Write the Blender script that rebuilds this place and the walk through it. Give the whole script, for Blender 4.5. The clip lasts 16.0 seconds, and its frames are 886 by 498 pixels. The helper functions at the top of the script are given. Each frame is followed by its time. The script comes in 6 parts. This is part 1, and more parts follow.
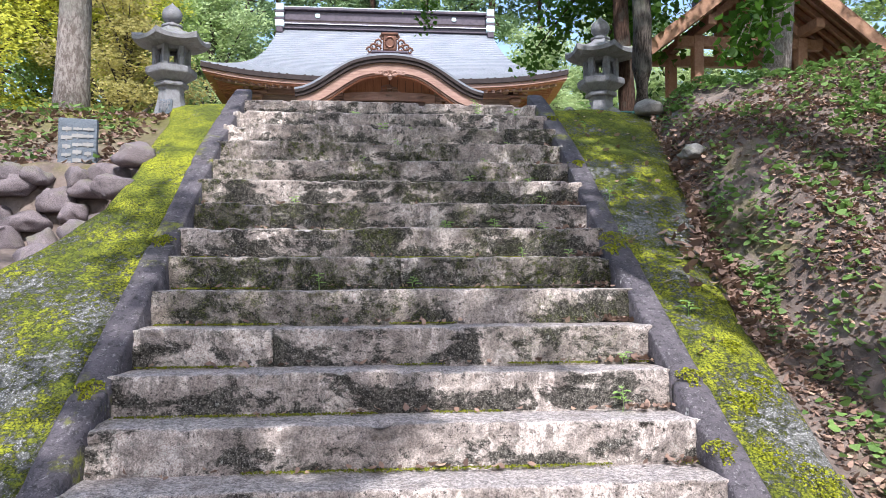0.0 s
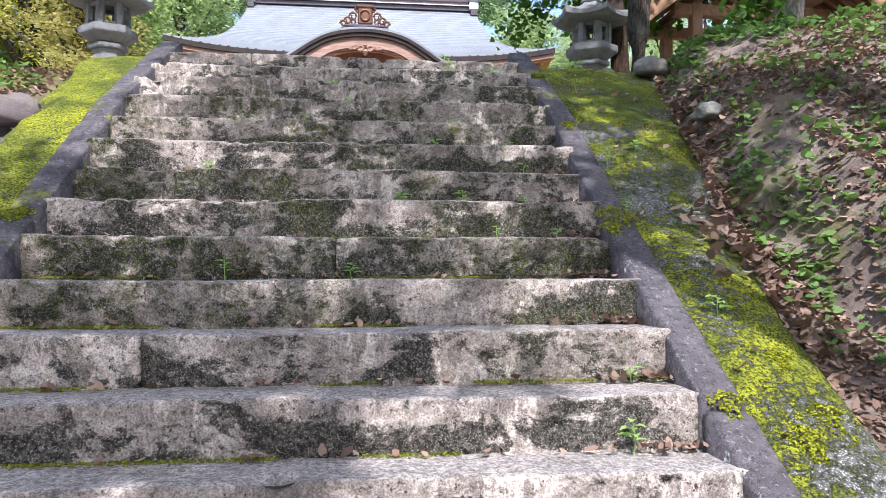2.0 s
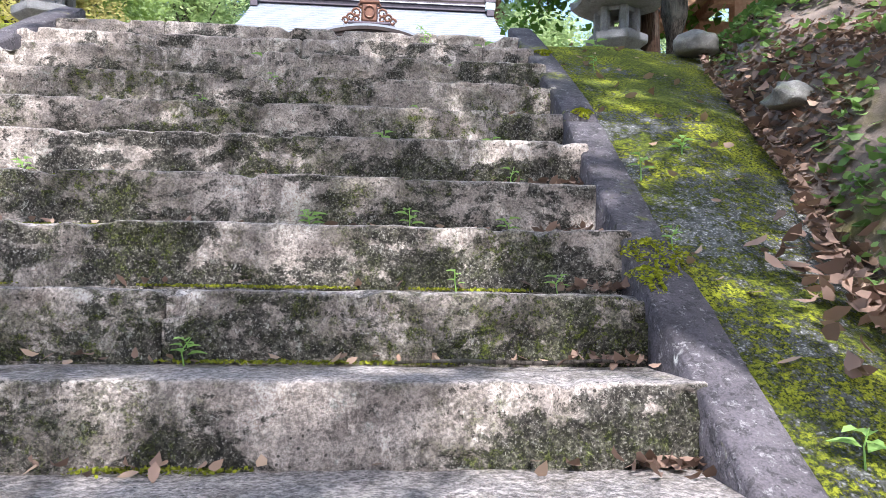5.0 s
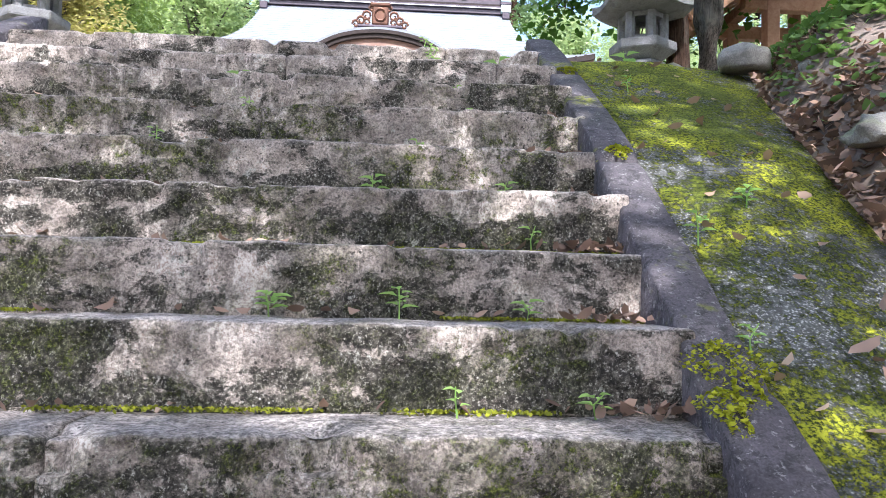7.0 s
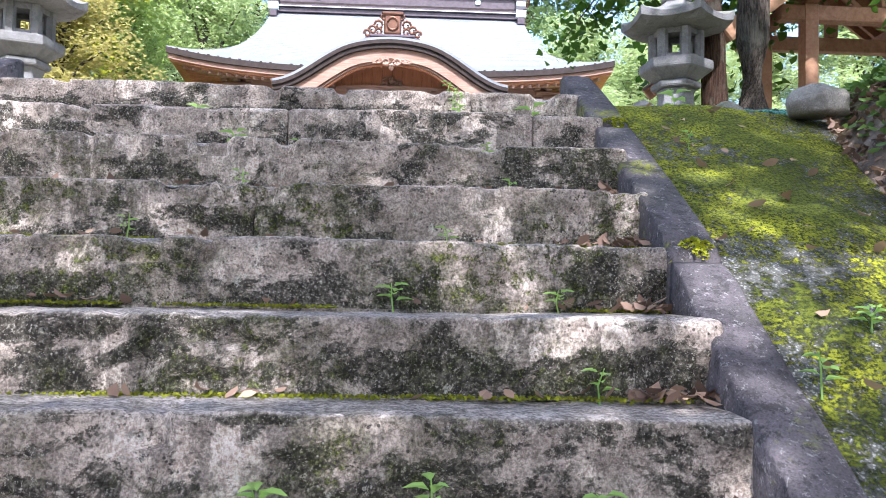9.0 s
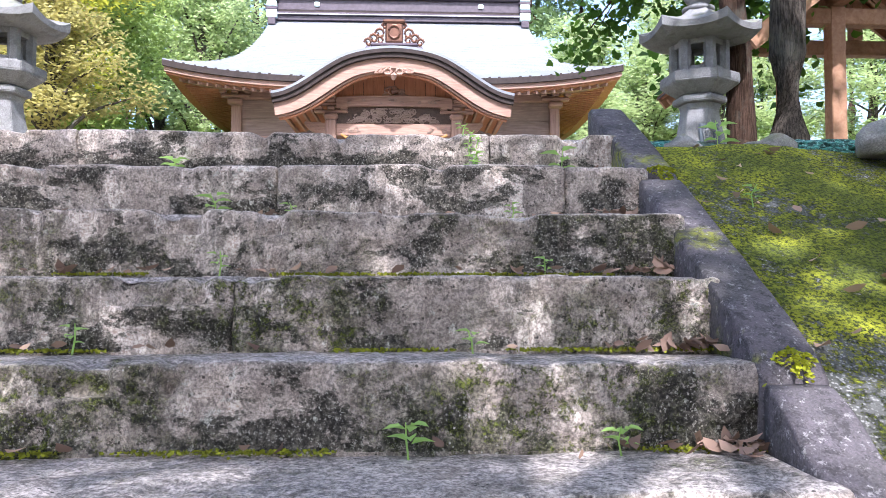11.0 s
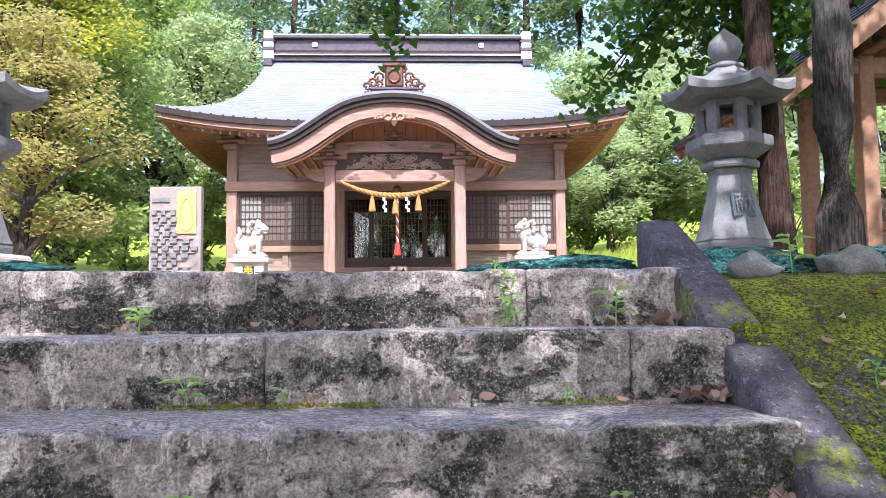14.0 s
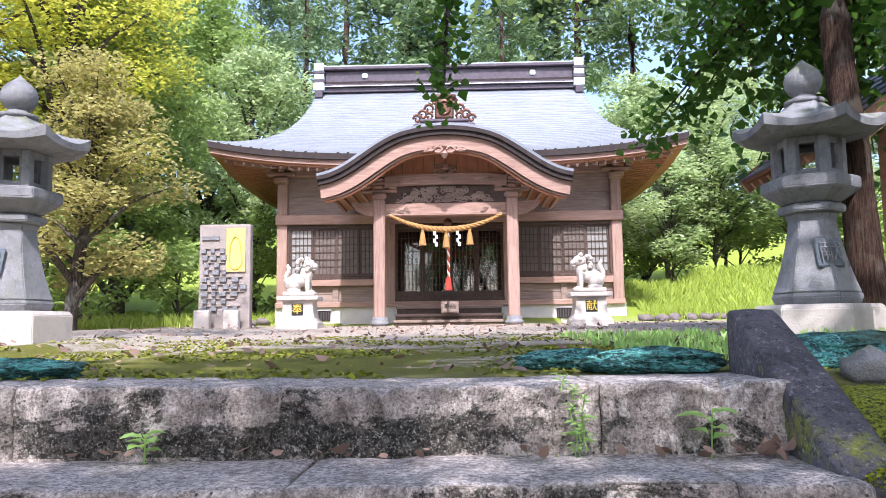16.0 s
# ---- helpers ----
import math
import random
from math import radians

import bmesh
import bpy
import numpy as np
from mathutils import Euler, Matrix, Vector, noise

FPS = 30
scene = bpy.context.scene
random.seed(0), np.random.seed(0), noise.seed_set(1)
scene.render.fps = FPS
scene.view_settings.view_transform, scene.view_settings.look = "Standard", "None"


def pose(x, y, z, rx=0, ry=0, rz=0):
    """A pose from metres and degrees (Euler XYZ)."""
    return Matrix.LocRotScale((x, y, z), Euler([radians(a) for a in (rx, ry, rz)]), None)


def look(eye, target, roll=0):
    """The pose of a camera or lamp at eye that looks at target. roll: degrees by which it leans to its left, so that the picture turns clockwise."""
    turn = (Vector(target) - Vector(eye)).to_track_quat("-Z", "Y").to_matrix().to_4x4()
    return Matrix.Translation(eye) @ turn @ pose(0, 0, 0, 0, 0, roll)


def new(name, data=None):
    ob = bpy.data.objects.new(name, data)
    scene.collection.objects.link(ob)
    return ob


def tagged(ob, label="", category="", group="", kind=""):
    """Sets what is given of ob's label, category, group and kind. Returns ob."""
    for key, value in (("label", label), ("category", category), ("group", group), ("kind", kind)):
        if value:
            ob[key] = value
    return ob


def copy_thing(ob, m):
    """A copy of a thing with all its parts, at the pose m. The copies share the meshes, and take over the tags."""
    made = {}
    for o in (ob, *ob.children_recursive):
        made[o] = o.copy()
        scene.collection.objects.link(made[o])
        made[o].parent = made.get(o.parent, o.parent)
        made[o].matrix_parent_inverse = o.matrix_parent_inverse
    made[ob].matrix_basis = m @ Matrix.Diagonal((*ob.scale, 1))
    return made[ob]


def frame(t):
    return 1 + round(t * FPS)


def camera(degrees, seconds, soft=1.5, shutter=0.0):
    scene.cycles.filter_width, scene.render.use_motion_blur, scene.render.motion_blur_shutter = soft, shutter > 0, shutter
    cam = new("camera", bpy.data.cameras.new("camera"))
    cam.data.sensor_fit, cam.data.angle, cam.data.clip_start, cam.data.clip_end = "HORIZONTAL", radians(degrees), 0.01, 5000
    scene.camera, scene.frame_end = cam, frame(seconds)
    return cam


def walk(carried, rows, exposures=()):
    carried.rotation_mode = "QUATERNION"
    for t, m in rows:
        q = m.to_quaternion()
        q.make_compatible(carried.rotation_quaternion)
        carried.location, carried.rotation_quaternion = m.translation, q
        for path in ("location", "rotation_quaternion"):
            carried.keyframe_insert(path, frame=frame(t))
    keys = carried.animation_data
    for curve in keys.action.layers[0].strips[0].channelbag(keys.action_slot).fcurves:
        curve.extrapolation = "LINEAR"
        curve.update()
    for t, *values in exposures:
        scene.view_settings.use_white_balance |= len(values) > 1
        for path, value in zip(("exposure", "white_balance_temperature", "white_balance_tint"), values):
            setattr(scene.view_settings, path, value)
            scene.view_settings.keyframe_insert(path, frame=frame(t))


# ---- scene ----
cam = camera(61.9, 16.0, soft=0.8)
METRES, EYE, TILT, LEAN, TURN = 6.0, 1.305, 0.0, 0.0, -5.3
ROWS = [
    (0.0, 0.0, 0.0, 0.0, 0.01, 2.15, 0.15),
    (0.5, 0.0109, 0.0488, 0.0007, 0.06, 1.84, 0.01),
    (1.0, 0.0168, 0.0929, -0.0013, 0.01, 1.44, -0.2),
    (1.5, 0.022, 0.1472, -0.0107, -0.43, 1.12, -0.36),
    (2.0, 0.0303, 0.1933, -0.0031, -1.12, 1.38, -0.03),
    (2.5, 0.0408, 0.2449, -0.0052, -1.18, 1.55, 0.09),
    (3.0, 0.053, 0.2926, -0.0066, -0.68, 1.63, -0.13),
    (3.5, 0.0656, 0.3394, 0.0022, -0.25, 1.87, -0.44),
    (6.0, 0.0945, 0.5145, 0.0523, 0.95, 2.23, -1.16),
    (6.5, 0.0957, 0.5385, 0.0672, 1.25, 2.19, -1.28),
    (7.0, 0.0927, 0.5595, 0.0758, 1.54, 2.23, -1.36),
    (7.5, 0.0879, 0.5813, 0.0959, 1.85, 2.22, -1.4),
    (8.0, 0.0841, 0.6014, 0.1064, 2.11, 2.2, -1.39),
    (8.5, 0.0807, 0.6265, 0.1209, 2.38, 2.18, -1.2),
    (9.0, 0.0772, 0.6457, 0.1408, 2.52, 2.15, -1.05),
    (11.5, 0.0627, 0.7429, 0.2058, 2.83, 2.21, 0.18),
    (12.0, 0.0618, 0.7588, 0.2219, 2.65, 2.44, 0.3),
    (12.5, 0.0585, 0.7752, 0.2335, 2.63, 2.84, 0.39),
    (13.0, 0.0524, 0.7917, 0.2438, 2.64, 3.18, 0.49),
    (13.5, 0.0468, 0.8057, 0.2618, 2.85, 3.67, 0.57),
    (14.0, 0.0438, 0.8175, 0.2747, 2.87, 4.23, 0.64),
    (14.5, 0.0408, 0.8353, 0.2851, 2.96, 4.75, 0.86),
    (15.0, 0.0388, 0.8523, 0.2969, 3.9, 4.86, 1.16),
    (15.5, 0.0393, 0.8687, 0.3142, 5.79, 5.23, 1.06),
    (16.0, 0.0396, 0.8813, 0.3232, 6.91, 5.96, 0.72),
]
walk(cam, [(t, pose(0, 0, EYE, TILT, LEAN, TURN) @ pose(METRES * x, METRES * y, METRES * z, 90 + pitch, roll, yaw)) for t, x, y, z, yaw, pitch, roll in ROWS], exposures=[(0.0, 1.3, 6050, 15), (4.0, 1.6, 6000, 14), (9.0, 1.95, 6000, 16), (12.0, 1.95, 5950, 19), (16.0, 1.55, 5950, 20)])

# ---- light ----
SUN_EL, SUN_AZ = 51.0, 178.0   # degrees above the horizon; compass degrees, y being north
world = bpy.data.worlds.new("world")
scene.world = world
world.use_nodes = True
wn = world.node_tree
sky = wn.nodes.new("ShaderNodeTexSky")
sky.sky_type, sky.sun_disc = "NISHITA", False
sky.sun_elevation, sky.sun_rotation = radians(SUN_EL), radians(SUN_AZ)
sky.dust_density, sky.ozone_density = 2.5, 1.0
wn.links.new(sky.outputs[0], wn.nodes["Background"].inputs[0])
wn.nodes["Background"].inputs[1].default_value = 0.15
sun = new("sun", bpy.data.lights.new("sun", "SUN"))
sun.data.energy, sun.data.angle, sun.data.color = 2.8, radians(0.6), (1.0, 0.965, 0.91)
sun_from = Vector((math.sin(radians(SUN_AZ)) * math.cos(radians(SUN_EL)), math.cos(radians(SUN_AZ)) * math.cos(radians(SUN_EL)), math.sin(radians(SUN_EL))))
sun.matrix_world = look(sun_from * 60, (0, 0, 0))

rnd = random.Random(7)
nrs = np.random.RandomState(5)


# ---- materials ----
class Mat:
    """A node material built step by step."""

    def __init__(self, name, rough=0.8, metal=0.0, spec=0.4):
        self.m = bpy.data.materials.new(name)
        self.m.use_nodes = True
        self.t = self.m.node_tree
        self.b = self.t.nodes["Principled BSDF"]
        self.b.inputs["Roughness"].default_value = rough
        self.b.inputs["Metallic"].default_value = metal
        self.b.inputs["Specular IOR Level"].default_value = spec
        self.pos = self.node("ShaderNodeNewGeometry").outputs["Position"]

    def node(self, kind, **ins):
        n = self.t.nodes.new(kind)
        for k, v in ins.items():
            self.put(n.inputs[k.replace("_", " ")], v)
        return n

    def put(self, socket, v):
        if isinstance(v, bpy.types.NodeSocket):
            self.t.links.new(v, socket)
        elif isinstance(v, tuple) and len(v) == 3 and socket.type == "RGBA":
            socket.default_value = (*v, 1)
        else:
            socket.default_value = v

    def scaled(self, s, src=None):
        n = self.t.nodes.new("ShaderNodeVectorMath")
        n.operation = "MULTIPLY"
        self.put(n.inputs[0], src or self.pos)
        n.inputs[1].default_value = s if isinstance(s, tuple) else (s, s, s)
        return n.outputs[0]

    def noise(self, scale, detail=4, rough=0.6, src=None, squash=None, dist=0.0):
        v = self.scaled(squash, src) if squash else (src or self.pos)
        return self.node("ShaderNodeTexNoise", Vector=v, Scale=float(scale), Detail=float(detail), Roughness=rough, Distortion=dist).outputs["Fac"]

    def voro(self, scale, out="Distance", src=None):
        return self.node("ShaderNodeTexVoronoi", Vector=src or self.pos, Scale=float(scale)).outputs[out]

    def step(self, v, a, b, lo=0.0, hi=1.0):
        return self.node("ShaderNodeMapRange", Value=v, From_Min=a, From_Max=b, To_Min=lo, To_Max=hi).outputs[0]

    def math(self, op, a, b=0.5):
        n = self.t.nodes.new("ShaderNodeMath")
        n.operation = op
        n.use_clamp = op in ("MULTIPLY", "ADD")
        self.put(n.inputs[0], a)
        self.put(n.inputs[1], b)
        return n.outputs[0]

    def mix(self, f, a, b, how="MIX"):
        n = self.t.nodes.new("ShaderNodeMix")
        n.data_type, n.blend_type = "RGBA", how
        self.put(n.inputs[0], f)
        self.put(n.inputs[6], a)
        self.put(n.inputs[7], b)
        return n.outputs[2]

    def xyz(self):
        return self.node("ShaderNodeSeparateXYZ", Vector=self.pos).outputs

    def up(self):
        g = self.node("ShaderNodeNewGeometry")
        return self.node("ShaderNodeSeparateXYZ", Vector=g.outputs["Normal"]).outputs[2]

    def chance(self):
        return self.node("ShaderNodeObjectInfo").outputs["Random"]

    def island(self):
        return self.node("ShaderNodeNewGeometry").outputs["Random Per Island"]

    def done(self, colour, bump=None, strength=0.4, dist=0.01, rough=None):
        self.put(self.b.inputs["Base Color"], colour)
        if rough is not None:
            self.put(self.b.inputs["Roughness"], rough)
        if bump is not None:
            n = self.node("ShaderNodeBump", Height=bump, Strength=strength, Distance=dist)
            self.t.links.new(n.outputs[0], self.b.inputs["Normal"])
        return self.m


def mat_step():
    """Weathered step stone: pale bare patches, black lichen crust, runs, moss clumps."""
    k = Mat("step_stone", 0.92, spec=0.25)
    v = k.node("ShaderNodeVectorMath")
    k.put(v.inputs[0], k.pos)
    sh = k.node("ShaderNodeCombineXYZ", X=k.chance(), Y=0.0, Z=0.0)
    k.put(v.inputs[1], k.scaled((7.0, 0, 0), sh.outputs[0]))
    src = v.outputs[0]
    up = k.up()
    mid, fine, grit = k.noise(7, 10, 0.75, src), k.noise(48, 8, 0.75, src), k.noise(130, 5, 0.7, src)
    base = k.mix(k.step(mid, 0.42, 0.58), (0.26, 0.22, 0.196), (0.45, 0.385, 0.34))
    run = k.noise(1, 9, 0.72, src, (9, 9, 2.6))
    pale = k.math("MULTIPLY", k.step(run, 0.49, 0.53), k.step(k.noise(1.9, 6, 0.65, src), 0.46, 0.53))
    base = k.mix(k.math("MULTIPLY", pale, 0.9), base, k.mix(k.step(fine, 0.4, 0.6), (0.54, 0.465, 0.41), (0.76, 0.67, 0.60)))
    d = k.math("ADD", k.math("MULTIPLY", k.noise(2.6, 13, 0.72, src, (1, 1, 1.5), 0.3), 0.78), k.math("MULTIPLY", k.noise(24, 9, 0.78, src), 0.22))
    # height within each riser shifts the dark mask: darker low down, paler above
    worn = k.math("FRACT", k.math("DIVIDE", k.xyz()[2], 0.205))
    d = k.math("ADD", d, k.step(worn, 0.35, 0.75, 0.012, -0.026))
    # less lichen on low steps, partly in place of sunlight, and on upper ones
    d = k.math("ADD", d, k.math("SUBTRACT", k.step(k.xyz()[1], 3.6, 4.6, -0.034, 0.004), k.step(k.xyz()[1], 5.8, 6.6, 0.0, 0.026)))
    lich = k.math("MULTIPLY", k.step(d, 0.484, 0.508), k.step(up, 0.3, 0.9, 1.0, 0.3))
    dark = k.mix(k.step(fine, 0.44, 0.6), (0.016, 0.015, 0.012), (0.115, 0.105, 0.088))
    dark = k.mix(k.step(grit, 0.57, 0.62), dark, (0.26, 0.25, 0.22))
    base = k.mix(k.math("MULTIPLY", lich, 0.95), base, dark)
    spots = k.math("MULTIPLY", k.step(k.noise(34, 8, 0.75, src), 0.56, 0.60), k.step(k.noise(3.3, 4, 0.6, src), 0.42, 0.58))
    base = k.mix(k.math("MULTIPLY", spots, 0.85), base, (0.022, 0.021, 0.017))
    crust = k.math("MULTIPLY", k.step(k.noise(26, 7, 0.75, src, (1.3, 1, 1)), 0.60, 0.62), k.step(k.noise(2.7, 4, 0.6, src), 0.47, 0.55))
    base = k.mix(k.math("MULTIPLY", crust, 0.8), base, (0.46, 0.45, 0.40))
    y = k.xyz()[1]
    zone = k.step(k.noise(1.0, 6, 0.7, src), 0.46, 0.56)
    moss = k.math("MULTIPLY", zone, k.math("MULTIPLY", k.step(y, 3.9, 4.6), k.step(y, 7.0, 6.5)))
    tint = k.math("MULTIPLY", moss, k.step(k.noise(9, 8, 0.75, src), 0.42, 0.55))
    base = k.mix(k.math("MULTIPLY", tint, 0.6), base, k.mix(k.step(grit, 0.4, 0.6), (0.022, 0.027, 0.010), (0.085, 0.092, 0.03)))
    moss = k.math("MULTIPLY", moss, k.step(k.noise(26, 10, 0.85, src), 0.52, 0.56))
    base = k.mix(k.math("MULTIPLY", moss, 0.85), base, k.mix(k.step(grit, 0.4, 0.62), (0.03, 0.042, 0.008), (0.15, 0.18, 0.02)))
    # up-facing treads get a paler colour than the risers
    wash = k.math("MULTIPLY", k.step(up, 0.7, 0.95), k.step(mid, 0.40, 0.5, 0.25, 0.85))
    base = k.mix(wash, base, k.mix(k.step(fine, 0.4, 0.6), (0.25, 0.225, 0.22), (0.54, 0.485, 0.465)))
    base = k.mix(0.62, base, k.mix(k.step(k.math("ADD", k.math("MULTIPLY", grit, 0.6), k.math("MULTIPLY", fine, 0.4)), 0.44, 0.56), (0.2, 0.2, 0.2), (0.8, 0.8, 0.8)), "OVERLAY")
    fleck = k.math("MULTIPLY", k.step(k.voro(60, src=src), 0.20, 0.14), k.step(k.noise(5, 6, 0.7, src), 0.52, 0.60))
    base = k.mix(k.math("MULTIPLY", fleck, 0.75), base, (0.52, 0.50, 0.45))
    chips = k.math("MULTIPLY", k.step(k.voro(44, src=src), 0.20, 0.15), k.step(k.noise(4, 6, 0.7, src), 0.50, 0.44))
    base = k.mix(k.math("MULTIPLY", chips, 0.8), base, (0.02, 0.019, 0.016))
    h = k.math("ADD", k.math("MULTIPLY", fine, 0.45), k.math("ADD", k.math("MULTIPLY", moss, 0.3), k.math("MULTIPLY", grit, 0.25)))
    return k.done(base, h, 1.0, 0.03)


def mat_curb():
    k = Mat("curb_concrete", 0.85)
    mid, fine = k.noise(4, 6, 0.65), k.noise(60, 3)
    base = k.mix(k.step(mid, 0.3, 0.7), (0.045, 0.039, 0.045), (0.12, 0.105, 0.117))
    base = k.mix(k.math("MULTIPLY", k.step(k.noise(2.3, 6), 0.54, 0.66), 0.6), base, (0.055, 0.052, 0.05))
    moss = k.math("MULTIPLY", k.step(k.noise(2.2, 5, 0.65), 0.585, 0.64), k.step(k.noise(22, 3), 0.35, 0.55))
    base = k.mix(k.math("MULTIPLY", moss, 0.85), base, (0.17, 0.18, 0.012))
    spot = k.step(k.voro(3.2), 0.09, 0.06)
    base = k.mix(k.math("MULTIPLY", k.math("MULTIPLY", spot, k.step(k.noise(18, 2), 0.45, 0.55)), 0.8), base, (0.6, 0.6, 0.57))
    base = k.mix(k.math("MULTIPLY", k.step(k.noise(26, 9, 0.8), 0.53, 0.56), 0.7), base, (0.025, 0.023, 0.024))
    base = k.mix(k.math("MULTIPLY", k.step(k.noise(40, 8, 0.8), 0.575, 0.595), 0.6), base, (0.27, 0.26, 0.26))
    grit = k.noise(170, 3, 0.7)
    base = k.mix(0.5, base, k.mix(k.step(grit, 0.32, 0.68), (0.15, 0.15, 0.15), (0.85, 0.85, 0.85)), "OVERLAY")
    return k.done(base, k.math("ADD", k.math("MULTIPLY", mid, 0.5), k.math("MULTIPLY", fine, 0.3)), 0.9, 0.02)


def mat_ramp():
    """Exposed gravel concrete overgrown with moss."""
    k = Mat("mossy_concrete", 0.95, spec=0.2)
    x = k.xyz()
    fine, grit = k.noise(70, 6, 0.75), k.voro(105)
    con = k.mix(k.step(grit, 0.25, 0.5), (0.50, 0.50, 0.475), (0.15, 0.15, 0.14))
    con = k.mix(k.step(fine, 0.50, 0.56), con, (0.11, 0.11, 0.10))
    con = k.mix(k.math("MULTIPLY", k.step(k.noise(1.6, 8, 0.7), 0.48, 0.60), 0.6), con, (0.10, 0.10, 0.094))
    cover, patch = k.noise(1.5, 5, 0.62, dist=0.3), k.noise(24, 11, 0.85)
    moss = k.math("ADD", k.math("MULTIPLY", cover, 0.55), k.math("MULTIPLY", patch, 0.85))
    side = k.math("MULTIPLY", k.step(x[0], -0.5, 0.5, 1.0, 0.0), k.step(x[1], 4.9, 5.7, 0.0, 0.11))
    strip = k.math("MULTIPLY", k.step(x[1], 5.7, 6.6, 0.0, 0.025), k.math("MULTIPLY", k.step(x[0], 0.0, 1.0), k.step(x[0], 2.15, 2.4, 1.0, 0.0)))
    moss = k.step(k.math("ADD", k.math("ADD", moss, side), strip), 0.66, 0.705)
    hue = k.noise(2.4, 8, 0.7)
    green = k.mix(k.step(hue, 0.42, 0.58), (0.12, 0.145, 0.012), (0.37, 0.39, 0.02))
    green = k.mix(k.step(k.noise(80, 6, 0.75), 0.44, 0.54), (0.03, 0.042, 0.006), green)
    base = k.mix(k.math("MULTIPLY", moss, 0.96), con, green)
    h = k.math("ADD", k.math("MULTIPLY", moss, 0.45), k.math("MULTIPLY", k.noise(90, 6, 0.75), 0.5))
    return k.done(base, h, 1.0, 0.022)


def mat_ground():
    """Soil and litter on the banks, trodden mossy sand on the terrace, grass beyond."""
    k = Mat("ground_earth", 0.95, spec=0.15)
    x, y, z = k.xyz()
    fine, mid = k.noise(40, 5, 0.7), k.noise(3, 6, 0.65)
    soil = k.mix(k.step(mid, 0.35, 0.65), (0.085, 0.066, 0.057), (0.23, 0.185, 0.16))
    soil = k.mix(k.math("MULTIPLY", k.step(k.noise(1.6, 5), 0.55, 0.66), 0.6), soil, k.mix(fine, (0.05, 0.06, 0.01), (0.16, 0.15, 0.02)))
    soil = k.mix(k.math("MULTIPLY", k.step(fine, 0.55, 0.7), 0.5), soil, (0.27, 0.20, 0.165))
    sand = k.mix(k.step(fine, 0.3, 0.7), (0.21, 0.18, 0.145), (0.40, 0.35, 0.295))
    mossy = k.mix(fine, (0.055, 0.06, 0.012), (0.19, 0.185, 0.04))
    near = k.mix(k.step(k.math("ADD", k.math("ADD", k.math("MULTIPLY", k.noise(0.8, 5, 0.6), 0.6), k.math("MULTIPLY", k.noise(9, 6, 0.75), 0.4)), k.step(y, 8, 13, 0.16, -0.14)), 0.49, 0.56), sand, mossy)
    grass = k.mix(fine, (0.13, 0.19, 0.02), (0.30, 0.37, 0.06))
    wob = k.math("SUBTRACT", k.noise(0.5, 4), 0.5)
    yy = k.math("ADD", k.math("MULTIPLY", y, 0.01), k.math("MULTIPLY", wob, 0.03))
    terr = k.math("MULTIPLY", k.step(y, 7.0, 8.2), k.step(k.math("ABSOLUTE", k.math("SUBTRACT", x, 0.4)), 3.0, 5.0, 1.0, 0.75))
    base = k.mix(terr, soil, near)
    base = k.mix(k.step(yy, 0.205, 0.222), base, grass)
    h = k.math("ADD", k.math("MULTIPLY", mid, 0.4), k.math("MULTIPLY", fine, 0.5))
    return k.done(base, h, 0.8, 0.03)


def mat_wood(name, dark, light, rough=0.62, axis=(1, 1, 1), grain=14):
    k = Mat(name, rough, spec=0.3)
    o = k.node("ShaderNodeTexCoord").outputs["Object"]
    v = k.node("ShaderNodeVectorMath", )
    v.operation = "ADD"
    k.put(v.inputs[0], k.scaled(axis, k.pos))
    k.put(v.inputs[1], k.chance())
    g = k.node("ShaderNodeTexNoise", Vector=v.outputs[0], Scale=float(grain), Detail=5.0, Roughness=0.6, Distortion=0.5).outputs["Fac"]
    base = k.mix(k.step(g, 0.3, 0.72), dark, light)
    base = k.mix(k.math("MULTIPLY", k.step(k.noise(1.2, 5), 0.5, 0.72), 0.45), base, tuple(c * 0.6 for c in dark))
    base = k.mix(k.step(k.chance(), 0, 1, 0.0, 0.22), base, tuple(min(1, c * 1.25) for c in light))
    return k.done(base, g, 0.3, 0.006)


def mat_granite(name, a, b, stain=0.3, moss=0.0):
    k = Mat(name, 0.85, spec=0.3)
    fine, mid = k.noise(160, 2), k.noise(3.5, 6, 0.65)
    base = k.mix(k.step(fine, 0.35, 0.65), a, b)
    base = k.mix(k.math("MULTIPLY", k.step(mid, 0.5, 0.7), stain), base, (0.07, 0.07, 0.065))
    if moss:
        m = k.math("MULTIPLY", k.step(k.noise(5, 5), 0.5, 0.62), k.step(k.up(), 0.1, 0.7))
        base = k.mix(k.math("MULTIPLY", m, moss), base, (0.13, 0.15, 0.04))
    crack = k.noise(11, 9, 0.75)
    base = k.mix(k.math("MULTIPLY", k.step(crack, 0.52, 0.58), stain * 0.7), base, tuple(c * 0.45 for c in a))
    return k.done(base, k.math("ADD", k.math("MULTIPLY", fine, 0.3), crack), 0.6, 0.02)


